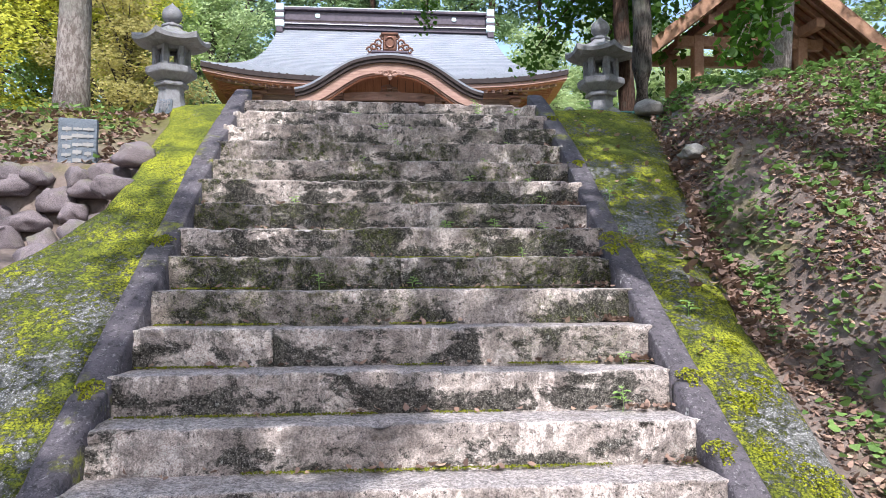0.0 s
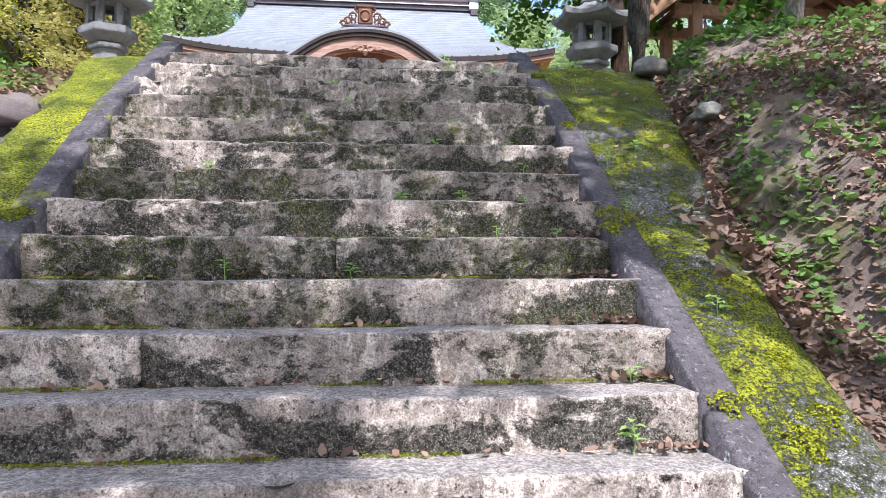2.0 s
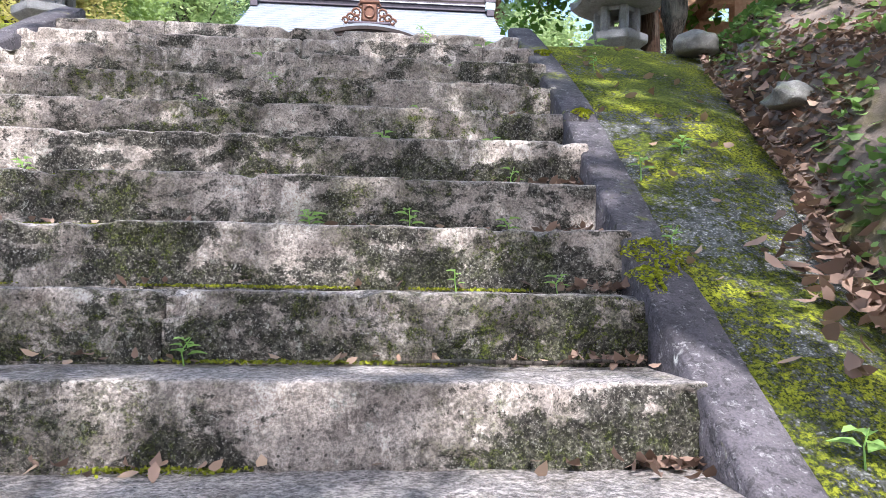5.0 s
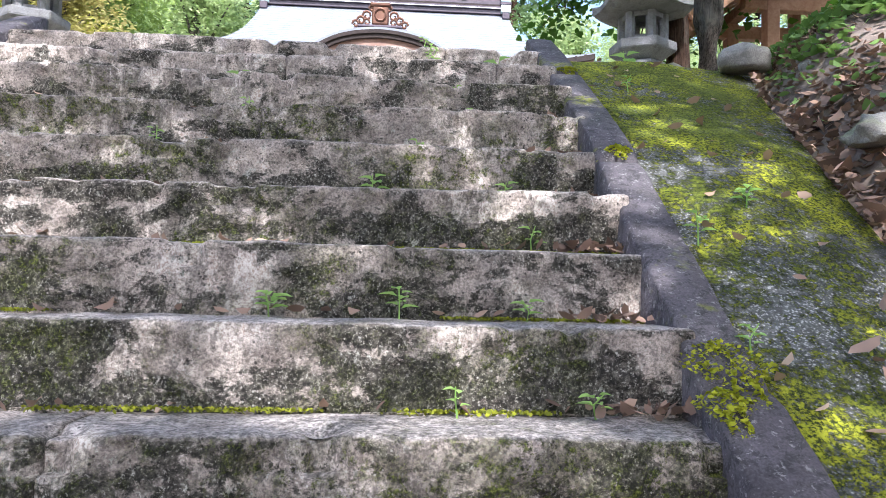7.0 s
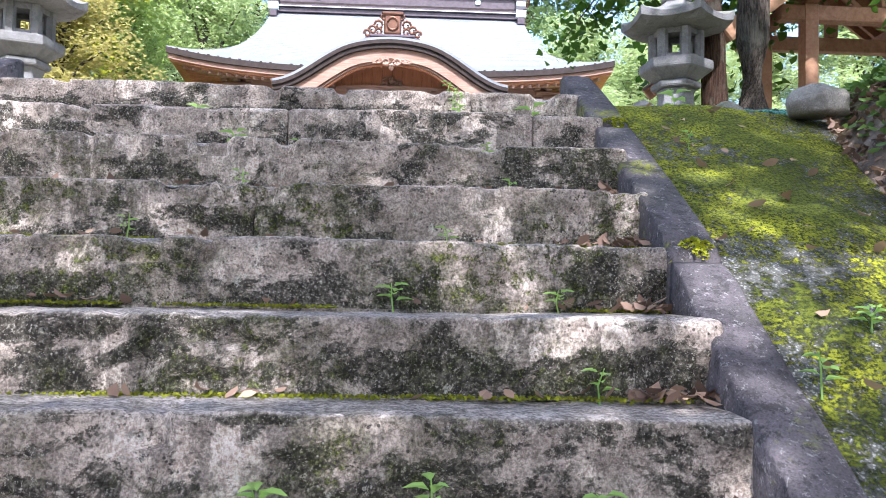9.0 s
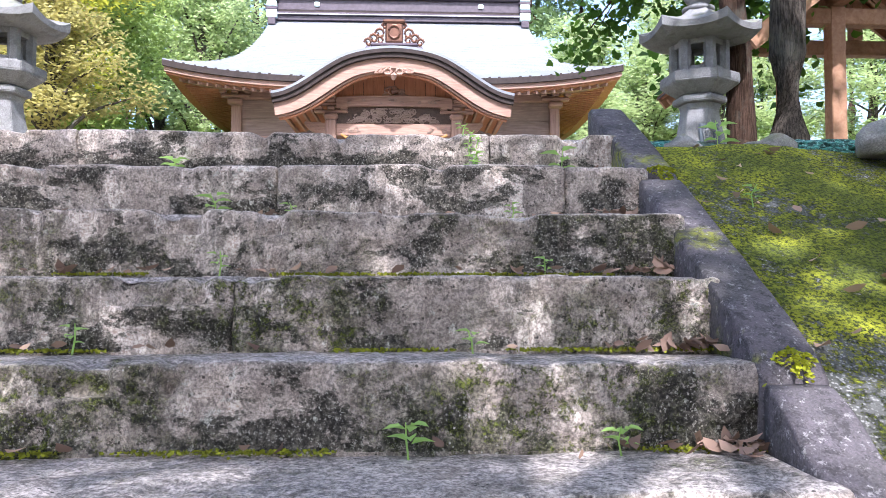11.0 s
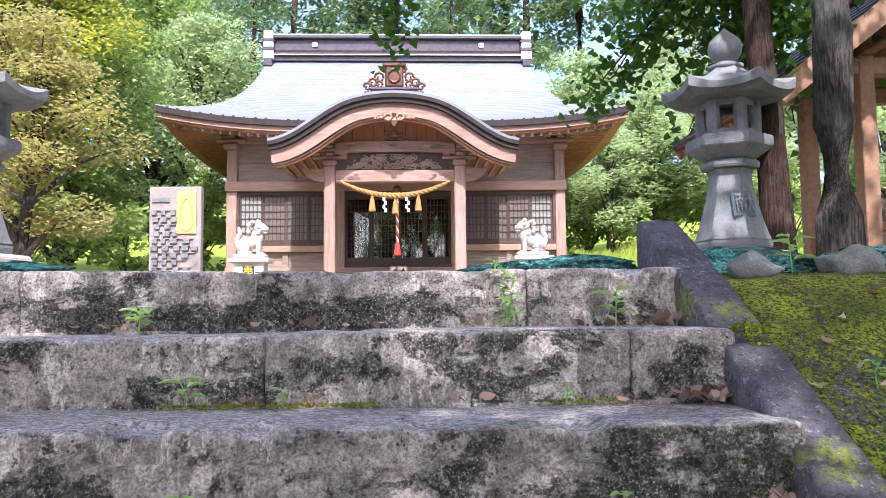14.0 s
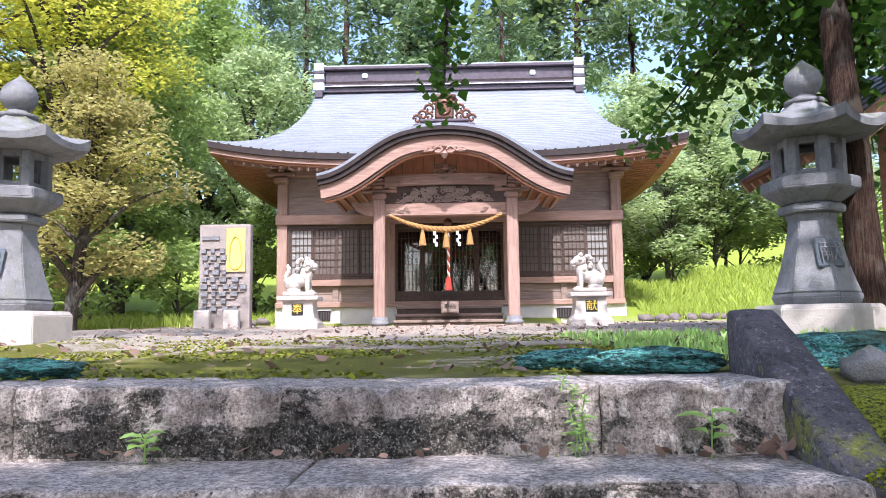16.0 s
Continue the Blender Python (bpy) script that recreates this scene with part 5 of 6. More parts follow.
def trunk_mesh(x, y, z, h, r, lean=(0, 0), seed=0, wob=0.1, n=12, flare=1.2, top=0.45):
    rs = random.Random(seed)
    pts, rad = [], []
    for k in range(13):
        f = k / 12
        pts.append((x + lean[0] * f + rs.uniform(-wob, wob) * f, y + lean[1] * f + rs.uniform(-wob, wob) * f, z - 0.25 + (h + 0.25) * f))
        rad.append(r * ((1 + (top - 1) * f) + (flare - 1) * max(0, 1 - f * 9)))
    bm = tube(pts, rad, n)
    rough_up(bm, r * 0.06, 4.0, seed)
    return bm, [Vector(p) for p in pts], rad


def broad_tree(name, x, y, z, h, r, crown, material, bark, label, seed, leaf=0.22, per=260, lean=(0, 0), group="", crown_base=0.4, spots=16, category="tree", tilt=0.8):
    """Trunk, limbs and a crown of leaf clumps; crown is its half width."""
    rs = np.random.RandomState(seed)
    t = thing(name, x, y, z, label, category, group)
    bm, pts, rad = trunk_mesh(x, y, z, h * 0.85, r, lean, seed)
    part("trunk", bm, bark, t, smooth=True)
    sp = []
    for k in range(spots):
        f = crown_base + (1 - crown_base) * (k + 0.5) / spots
        base = pts[min(12, int(f * 11))]
        a = k * 2.4 + rs.uniform(-0.5, 0.5)
        reach = crown * math.sin(math.pi * min(0.97, 0.22 + 0.75 * (f - crown_base) / (1 - crown_base))) * rs.uniform(0.55, 1.05)
        tip = Vector((base.x + reach * math.cos(a), base.y + reach * math.sin(a), z + h * f + rs.uniform(-0.3, 0.5)))
        mid = (base + tip) / 2 + Vector((0, 0, 0.15 * reach))
        q = rad[min(12, int(f * 11))]
        part("limb", tube([base, mid, tip], [q * 0.55, q * 0.35, q * 0.1], 6), bark, t)
        sp.append((tip.x, tip.y, tip.z, crown * rs.uniform(0.28, 0.45)))
        sp.append((mid.x, mid.y, mid.z + 0.1, crown * rs.uniform(0.22, 0.36)))
    add_leaves(t, "crown", clumps(rs, sp, per), leaf, material, seed, tilt)
    return t


def cedar(x, y, z, h, seed, label):
    rs = np.random.RandomState(seed)
    t = thing("cedar_tree", x, y, z, label, "tree", "cedar wood")
    bm, pts, rad = trunk_mesh(x, y, z, h, 0.28, seed=seed, wob=0.08, top=0.1)
    part("trunk", bm, M["barkb"], t, smooth=True)
    sp = []
    for k in range(58):
        f = 0.42 + 0.58 * (k + rs.uniform(0, 1)) / 58
        w = 2.4 * (1.1 - f) ** 0.5 * rs.uniform(0.5, 1.15)
        a = rs.uniform(0, 6.28)
        sp.append((x + w * math.cos(a), y + w * math.sin(a), z + h * f - 0.25 * w, 0.55 + 0.5 * (1 - f)))
        if k % 3 == 0:
            part("limb", tube([(x, y, z + h * f), (x + w * math.cos(a), y + w * math.sin(a), z + h * f - 0.2 * w)], [0.05, 0.015], 5), M["barkb"], t)
    add_leaves(t, "crown", clumps(rs, sp, 170, 0.8), 0.32, M["leafd"], seed, 0.9, 0.4)
    return t


# cedar wood on the rise behind the hall
masters = [cedar(-7.0, 41.0, ground_z(-7, 41), 19.0, 11, "tall dark green cedar with a straight bare lower trunk"),
           cedar(3.0, 43.0, ground_z(3, 43), 17.0, 12, "tall dark green cedar with a straight bare lower trunk"),
           cedar(-14.0, 40.0, ground_z(-14, 40), 20.0, 13, "tall dark green cedar with a straight bare lower trunk")]
q = random.Random(21)
for k in range(27):
    x = -36 + 72 * ((k * 0.618) % 1) + q.uniform(-1, 1)
    y = 41 + 20 * ((k * 0.381) % 1) + q.uniform(-1, 1)
    s = q.uniform(1.05, 1.5)
    m = pose(x, y, ground_z(x, y) - 0.2, 0, 0, q.uniform(0, 360)) @ Matrix.Diagonal((s, s, s, 1))
    c = copy_thing(masters[k % 3], m)
    c.matrix_basis = m

# the same wood closes the place behind the stairs and at both sides
for k in range(26):
    if k < 16:
        x, y = -30 + 4 * k + q.uniform(-1, 1), -26 + q.uniform(-6, 5)
    else:
        x, y = (-23 if k % 2 else 24) + q.uniform(-3, 3), -14 + 5.5 * (k - 16) + q.uniform(-1, 1)
    s = q.uniform(0.8, 1.1)
    copy_thing(masters[k % 3], pose(x, y, ground_z(x, y) - 0.2, 0, 0, q.uniform(0, 360))).matrix_basis = pose(x, y, ground_z(x, y) - 0.2, 0, 0, 40 * k) @ Matrix.Diagonal((s, s, s, 1))

# leafy trees round the terrace
broad_tree("leafy_tree", -6.3, 18.2, ground_z(-6.3, 18.2), 4.7, 0.13, 1.6, M["leafo"], M["bark"], "small tree with bronze-green leaves and forked stems", 31, 0.11, 900, (0.5, 0), crown_base=0.2, spots=24, tilt=0.5)
broad_tree("leafy_tree", -8.4, 20.6, ground_z(-8.4, 20.6), 10.5, 0.20, 2.7, M["leafy"], M["bark"], "tree with layered yellow-green leaves in sunlight", 32, 0.13, 520, (0.6, 0.4), crown_base=0.34, spots=26, tilt=0.4)
broad_tree("leafy_tree", -10.5, 20.0, ground_z(-10.5, 20), 11.0, 0.22, 3.2, M["leafy"], M["bark"], "tree with layered yellow-green leaves in sunlight", 33, 0.15, 420, crown_base=0.15, spots=26, tilt=0.4)
broad_tree("leafy_tree", -8.2, 24.0, ground_z(-8.2, 24), 9.5, 0.22, 2.6, M["leafm"], M["bark"], "bright green broadleaf tree", 34, 0.16, 620, crown_base=0.12, spots=26)
broad_tree("leafy_tree", -6.3, 29.5, ground_z(-6.3, 29.5), 9.0, 0.22, 2.6, M["leafp"], M["bark"], "pale green rounded broadleaf tree", 35, 0.18, 560, crown_base=0.2, spots=24)
broad_tree("leafy_tree", -11.5, 28.5, ground_z(-11.5, 28.5), 11.5, 0.25, 3.2, M["leafm"], M["bark"], "bright green broadleaf tree", 36, 0.2, 420, crown_base=0.15, spots=24)
broad_tree("leafy_tree", -15.5, 23.0, ground_z(-15.5, 23), 12, 0.25, 3.4, M["leafm"], M["bark"], "bright green broadleaf tree", 37, 0.2, 380, crown_base=0.12, spots=24)
broad_tree("leafy_tree", -2.5, 33.5, ground_z(-2.5, 33.5), 8.5, 0.2, 2.6, M["leafm"], M["bark"], "bright green broadleaf tree", 38, 0.2, 420, crown_base=0.2, spots=24)
broad_tree("leafy_tree", 3.5, 34.0, ground_z(3.5, 34), 7.5, 0.2, 2.5, M["leafp"], M["bark"], "pale green rounded broadleaf tree", 39, 0.2, 420, crown_base=0.2, spots=24)
broad_tree("leafy_tree", 7.0, 31.0, ground_z(7, 31), 7.2, 0.2, 2.6, M["leafp"], M["bark"], "pale green rounded broadleaf tree", 40, 0.2, 440, crown_base=0.15, spots=24)
for k, (x, y, h, c) in enumerate(((6.9, 27.6, 4.2, 1.6), (8.6, 28.4, 4.8, 1.9), (10.6, 27.2, 4.2, 1.9), (12.8, 29.0, 6.0, 2.4), (10.0, 31.5, 7.5, 2.8), (15.5, 27.0, 7.0, 2.8))):
    broad_tree("layered_tree", x, y, ground_z(x, y), h, 0.10, c, M["leafp"], M["bark"], "small tree with pale layered leaf sprays over dark shade", 50 + k, 0.15, 620, crown_base=0.22, spots=22, tilt=0.3, group="layered trees")
for k, (x, y, h, c) in enumerate(((-5.6, 21.5, 1.9, 1.3), (-7.3, 20.6, 2.3, 1.4), (-9.3, 17.4, 2.4, 1.6), (-4.9, 25.0, 2.6, 1.3), (5.7, 30.0, 2.6, 1.4), (7.6, 29.6, 2.6, 1.6), (9.8, 29.6, 2.4, 1.6), (12.0, 26.0, 2.4, 1.5), (-12.0, 16.0, 2.6, 1.8), (14.5, 22.0, 3.5, 2.0), (16, 15, 4.0, 2.2), (13, 11, 3.5, 2.0), (8.4, 9.6, 3.6, 1.5), (10.0, 12.5, 4.0, 1.8))):
    broad_tree("shrub", x, y, ground_z(x, y), h, 0.05, c, M["leafm"], M["bark"], "dense dark green shrub", 70 + k, 0.16, 420, crown_base=0.1, spots=10, category="shrub", group="shrubs")

broad_tree("leafy_tree", -12.0, 12.5, ground_z(-12, 12.5), 9.0, 0.18, 2.8, M["leafy"], M["bark"], "tree with layered yellow-green leaves in sunlight", 46, 0.17, 300, crown_base=0.2, tilt=0.4)
broad_tree("leafy_tree", -8.6, 32.0, ground_z(-8.6, 32), 12.5, 0.25, 3.0, M["leafm"], M["bark"], "bright green broadleaf tree", 47, 0.2, 440, crown_base=0.15, spots=26)

# trees beside the stairs, whose crowns shade them
broad_tree("leafy_tree", -3.47, 8.75, ground_z(-3.47, 8.75), 10.5, 0.19, 2.4, M["ginkgo"], M["barkp"], "tall tree with a mottled grey trunk beside stone stairs", 41, 0.2, 100, (0.2, 0), crown_base=0.66)
dark_tree = broad_tree("ginkgo_tree", 3.70, 9.85, ground_z(3.7, 9.85), 9.0, 0.15, 2.3, M["ginkgo"], M["bark"], "ginkgo with deeply furrowed dark bark behind a stone lantern", 42, 0.2, 100, (-0.1, 0), crown_base=0.62)
gink = broad_tree("ginkgo_tree", 4.05, 11.35, ground_z(4.05, 11.35), 8.0, 0.15, 2.0, M["ginkgo"], M["barkb"], "ginkgo with a smooth red-brown trunk and low hanging branches", 43, 0.2, 90, (-0.25, 0.1), crown_base=0.66)
lean_tree = broad_tree("leafy_tree", 5.75, 10.3, ground_z(5.75, 10.3), 9.5, 0.22, 2.8, M["leafm"], M["barkp"], "leaning tree with a pale smooth trunk on an earth bank", 44, 0.2, 110, (1.0, 0.2), crown_base=0.6)
# unseen trees, added and leaned so that their crowns dapple the flight
SHADE = [(3.9, 1.9, 11.0, 2.2, -4.2, -0.6, 130), (-2.9, -0.9, 11.0, 1.7, 4.0, -1.2, 170), (4.6, 3.2, 11.5, 3.1, -4.0, 0.9, 100), (6.4, 4.6, 10.5, 3.2, 0, 0, 46),
         (-5.8, 2.5, 10.5, 3.0, 0, 0, 70), (-3.3, -2.0, 11.0, 1.8, 0, 0, 130), (8.0, -3.5, 12.0, 3.4, 0, 0, 46), (0.5, -12.0, 12.5, 4.2, 0, 0, 46), (8.5, 5.0, 10.0, 3.4, 0, 0, 46)]
for k, (x, y, h, c, lx, ly, per) in enumerate(SHADE):
    broad_tree("shade_tree", x, y, ground_z(x, y), h, 0.22, c, M["leafm"], M["bark"], "unseen broadleaf tree added to shade stone stairs", 60 + k, 0.26, per, (lx, ly), crown_base=0.62, group="shade trees", spots=14)


def spray(parent, a, b, seed, count, spread, size, material, bark, droop=0.25):
    """A leafy branch from a to b."""
    rs = np.random.RandomState(seed)
    a, b = Vector(a), Vector(b)
    pts = [a.lerp(b, k / 6) - Vector((0, 0, droop * (k / 6) ** 2)) for k in range(7)]
    part("branch", tube(pts, [0.025 - 0.003 * k for k in range(7)], 6), bark, parent)
    out = []
    for k in range(count):
        f = rs.uniform(0.15, 1.05)
        p = a.lerp(b, f) - Vector((0, 0, droop * f * f))
        out.append((p.x + rs.normal(0, spread), p.y + rs.normal(0, spread), p.z + rs.normal(0, spread * 0.8) - abs(rs.normal(0, spread * 0.6))))
    add_leaves(parent, "leaf_spray", np.array(out), size, material, seed, 1.0, fan=True)["kind"] = "stuff"


# low branches of the ginkgo
q = random.Random(5)
for k in range(17):
    tip = (q.uniform(3.2, 5.3), q.uniform(12.4, 14.2), q.uniform(5.8, 8.0))
    spray(gink, (3.95, 11.45, tip[2] + 0.6), tip, 200 + k, 230, 0.24, 0.09, M["ginkgo"], M["barkb"])
spray(gink, (3.95, 11.4, 6.6), (2.95, 14.0, 5.75), 230, 300, 0.18, 0.10, M["ginkgo"], M["barkb"])
spray(gink, (3.95, 11.4, 6.9), (3.2, 13.6, 5.95), 231, 300, 0.2, 0.10, M["ginkgo"], M["barkb"])
for k in range(6):
    tip = (q.uniform(4.6, 6.5), q.uniform(12.0, 15.2), q.uniform(5.6, 7.2))
    spray(gink, (4.05, 11.45, tip[2] + 0.5), tip, 240 + k, 200, 0.26, 0.12, M["ginkgo"], M["barkb"])
# a thin hanging twig over the stair head, from the furrowed ginkgo
spray(dark_tree, (3.5, 9.8, 7.3), (0.72, 9.0, 6.15), 260, 120, 0.20, 0.085, M["ginkgo"], M["bark"], 0.1)
spray(dark_tree, (0.74, 9.0, 6.1), (0.64, 9.0, 4.5), 261, 420, 0.07, 0.05, M["ginkgo"], M["bark"], 0.0)
# two sunlit branches: the sunlight is put into a brighter leaf colour
spray(dark_tree, (3.5, 9.9, 7.0), (0.55, 10.6, 5.75), 262, 420, 0.18, 0.052, M["leafm"], M["bark"], 0.1)
spray(dark_tree, (3.5, 9.9, 6.9), (1.5, 10.8, 5.85), 263, 420, 0.18, 0.052, M["leafm"], M["bark"], 0.1)
# leaves hanging beside the pale trunk and at the bank's far end
for k in range(4):
    spray(lean_tree, (5.8, 10.2, 5.6 + 0.3 * k), (4.75 + 0.2 * k, 9.4, 4.5 + 0.12 * k), 270 + k, 130, 0.15, 0.12, M["ginkgo"], M["barkp"])


# ---- rocks ----
def rock(x, y, z, sx, sy, sz, seed, material="rock", label="rounded purple-grey field rock in a dry stone bank", group="bank rocks", sub=3):
    return tagged(link_mesh("rock", lump(x, y, z, sx, sy, sz, seed, sub, 0.42), M[material], smooth=True), label, "rock", group)


q = random.Random(17)
k = 0
for row, (z, n) in enumerate(((1.52, 6), (1.76, 7), (1.98, 6), (2.16, 4))):
    for i in range(n):
        x = -2.02 - 0.31 * i - 0.12 * (row % 2) + q.uniform(-0.04, 0.04)
        k += 1
        rock(x, 6.18 + 0.06 * row + q.uniform(-0.05, 0.05), z + q.uniform(-0.07, 0.06), q.uniform(0.10, 0.21), 0.16, q.uniform(0.08, 0.16), k)
for i, (x, y, z, s) in enumerate(((-1.98, 5.85, 1.98, 0.15), (-1.93, 6.2, 2.28, 0.17), (-2.05, 5.45, 1.62, 0.16), (-2.22, 5.15, 1.4, 0.16))):
    rock(x, y, z, s, s * 0.9, s * 0.75, 60 + i)
for i, (x, y, z, s) in enumerate(((2.80, 7.3, 3.02, 0.12), (2.95, 6.75, 2.84, 0.09), (2.12, 7.85, 3.07, 0.09), (2.6, 7.95, 3.09, 0.11), (3.25, 7.75, 3.10, 0.10), (3.8, 7.4, 3.2, 0.16), (2.62, 5.9, 2.33, 0.09))):
    rock(x, y, z, s * 1.15, s, s * 0.85, 80 + i, "rockpale", "pale grey half-buried boulder at a bank's edge", "edge boulders")
for i in range(16):
    x = (-5.4 + 0.28 * i) if i < 7 else (4.7 + 0.33 * (i - 7))
    rock(x, 21.6 + q.uniform(-0.15, 0.15), ground_z(x, 21.6) + 0.06, 0.16, 0.12, 0.11, 100 + i, "rock", "small border stone along a grass edge", "border stones", 2)

# ---- inscribed slate ----
tab = thing("memorial_tablet", -2.56, 6.62, 2.13, "upright blue-grey slate tablet with worn white writing on an earth bank", "tablet")
bm = box(-0.15, 0.15, -0.045, 0.045, -0.15, 0.56, 0.012, seg=2)
rough_up(bm, 0.012, 5, 2)
bmesh.ops.transform(bm, matrix=pose(-2.56, 6.62, 2.13, -5, 0, 12), verts=bm.verts)
part("slab", bm, M["slate"], tab)
for c in range(3):
    bm = bmesh.new()
    z = 0.47
    while z > 0.08:
        w, h = q.uniform(0.025, 0.045), q.uniform(0.02, 0.035)
        box(-0.085 + 0.085 * c - w, -0.085 + 0.085 * c + w, -0.051, -0.047, z - h, z, bm=bm)
        box(-0.085 + 0.085 * c - 0.006, -0.085 + 0.085 * c + 0.006, -0.0535, -0.0515, z - h * 1.4, z + 0.005, bm=bm)
        z -= h * 2 + q.uniform(0.01, 0.03)
    bmesh.ops.transform(bm, matrix=pose(-2.56, 6.62, 2.13, -5, 0, 12), verts=bm.verts)
    part("writing", bm, M["paper"], tab, "worn pale writing")["kind"] = "stuff"


# ---- green net bags along the terrace edge ----
def mat_net():
    m = Mat("green_net", 0.7)
    w = m.noise(1, 3, 0.6, squash=(30, 30, 70), dist=0.6)
    c = m.mix(m.step(w, 0.42, 0.6), (0.008, 0.045, 0.04), (0.06, 0.26, 0.225))
    c = m.mix(m.math("MULTIPLY", m.step(m.noise(70, 3), 0.55, 0.65), 0.7), c, (0.26, 0.48, 0.46))
    c = m.mix(m.math("MULTIPLY", m.step(m.noise(3, 4), 0.52, 0.62), 0.7), c, (0.05, 0.06, 0.03))
    return m.done(c, w, 1.0, 0.03)


M["net"] = mat_net()
NETS = [(1.42, 8.05, 0.27), (1.15, 8.35, 0.22), (2.25, 8.25, 0.42), (2.95, 8.2, 0.40), (3.65, 8.1, 0.42), (4.35, 7.95, 0.40), (5.0, 7.8, 0.36),
        (-0.98, 7.98, 0.28), (-1.55, 8.15, 0.3)]
for i, (x, y, l) in enumerate(NETS):
    bm = bmesh.new()
    bmesh.ops.create_icosphere(bm, subdivisions=4, radius=1)
    for v in bm.verts:
        n = noise.noise_vector(v.co * 1.6 + Vector((i * 3.3, 0, 0))) * 0.3 + noise.noise_vector(v.co * 5 + Vector((i, 0, 0))) * 0.16 + noise.noise_vector(v.co * 13 + Vector((i, 4, 0))) * 0.07
        c = v.co + n
        e = 1 - 0.35 * abs(v.co.x) ** 4
        v.co = Vector((x + c.x * l, y + c.y * 0.15 * e, ground_z(x, y) + 0.03 + max(-0.6, c.z) * (0.055 if x < 2 else 0.10) * e))
    tagged(link_mesh("net_sandbag", bm, M["net"], smooth=True), "long sandbag wrapped in teal green netting, partly mossy", "sandbag", "net sandbags")


# ---- leaf litter, weeds and grass ----
def surface_z(x, y):
    """Top of whatever lies at x, y beside or on the stairs."""
    if XL < x < XR + flare(y) and y < EDGE[-1] + 0.4:
        z = 0.0
        for i, e in enumerate(EDGE):
            if y >= e:
                z = RISE * (i + 1)
        return z
    if y < 7.75 and (ramp_edge("left", y) < x < XL or XR + flare(y) <= x < ramp_edge("right", y)):
        return min(slope_z(y), TOP + 0.03) - 0.04
    return ground_z(x, y)


def litter(name, label, spots, size, material, seed, lift=0.012, tilt=0.35, slim=0.5):
    pts = np.array([(x, y, surface_z(x, y) + lift + 0.5 * size * abs(t)) for x, y, t in spots])
    me = leaf_mesh(name, pts, size, tilt, slim, seed, curl=0.35)
    me.materials.append(material)
    return tagged(new(name, me), label, "leaves", kind="stuff")


q = random.Random(77)
bank = []
while len(bank) < 27000:
    x, y = q.uniform(2.2, 5.6), q.uniform(2.5, 8.0)
    if x > bank_x(y) - 0.05 and noise.noise(Vector((x * 1.3, y * 1.3, 4))) > -0.55 + 0.5 * q.random():
        bank.append((x, y, q.uniform(0, 0.4)))
litter("leaf_litter", "brown dead leaves scattered over an earth bank", bank[:20000], 0.05, M["dead"], 301, tilt=0.6)
litter("leaf_litter", "pale tan dead leaves scattered over an earth bank", bank[20000:], 0.045, M["pink"], 302, tilt=0.6)
drift = [(bank_x(y) - 0.02 + abs(q.gauss(0, 0.09)), y, q.uniform(0, 1.0)) for y in [q.uniform(4.0, 6.6) for _ in range(420)]]
drift += [(2.3 + q.gauss(0, 0.12), 4.75 + q.gauss(0, 0.22), q.uniform(0, 1.2)) for _ in range(220)]
litter("leaf_drift", "red-brown dead leaves drifted along an apron's edge", drift, 0.085, M["dead"], 303, tilt=0.7)
left = []
for _ in range(2600):
    left.append((q.uniform(-6.0, -2.2), q.uniform(6.5, 8.6), q.uniform(0, 0.4)))
litter("leaf_litter", "dark dead leaves over a shaded bank", left, 0.075, M["dead"], 304, tilt=0.6)
terr = [(q.uniform(-4, 5), q.uniform(8.0, 19.5), q.uniform(0, 0.3)) for _ in range(700)]
litter("fallen_leaves", "scattered dry leaves on mossy terrace ground", terr, 0.075, M["dead"], 305, tilt=0.4)


def weed(x, y, seed, size=0.05, n=7, height=0.08, z=None, label="small bright green seedling weed", mat="weed"):
    """A small plant: a stem and broad leaves."""
    r = random.Random(seed)
    z = surface_z(x, y) if z is None else z
    t = thing("weed", x, y, z, label, "plant", "stair weeds")
    part("stem", tube([(x, y, z - 0.01), (x + r.uniform(-0.01, 0.01), y, z + height * 0.5), (x + r.uniform(-0.02, 0.02), y - 0.01, z + height)], [0.003, 0.0025, 0.0015], 5), M[mat], t)
    bm = bmesh.new()
    for k in range(n):
        a = k * 2.4 + r.uniform(-0.3, 0.3)
        zz = z + height * (0.35 + 0.65 * k / n)
        d = Vector((math.cos(a), math.sin(a), 0))
        s = Vector((-d.y, d.x, 0))
        L = size * r.uniform(0.7, 1.2)
        o = Vector((x, y, zz))
        pts = [o + d * 0.006, o + d * L * 0.35 + s * L * 0.30 + Vector((0, 0, L * 0.22)), o + d * L * 0.75 + s * L * 0.24 + Vector((0, 0, L * 0.2)), o + d * L * 1.15 + Vector((0, 0, L * 0.06)),
               o + d * L * 0.75 - s * L * 0.24 + Vector((0, 0, L * 0.2)), o + d * L * 0.35 - s * L * 0.30 + Vector((0, 0, L * 0.22)), o + d * L * 0.6 + Vector((0, 0, L * 0.1))]
        vs = [bm.verts.new(p) for p in pts]
        for i, j in ((0, 1), (1, 2), (2, 3), (3, 4), (4, 5), (5, 0)):
            bm.faces.new((vs[6], vs[i], vs[j]))
    part("leaves", bm, M[mat], t)
    return t


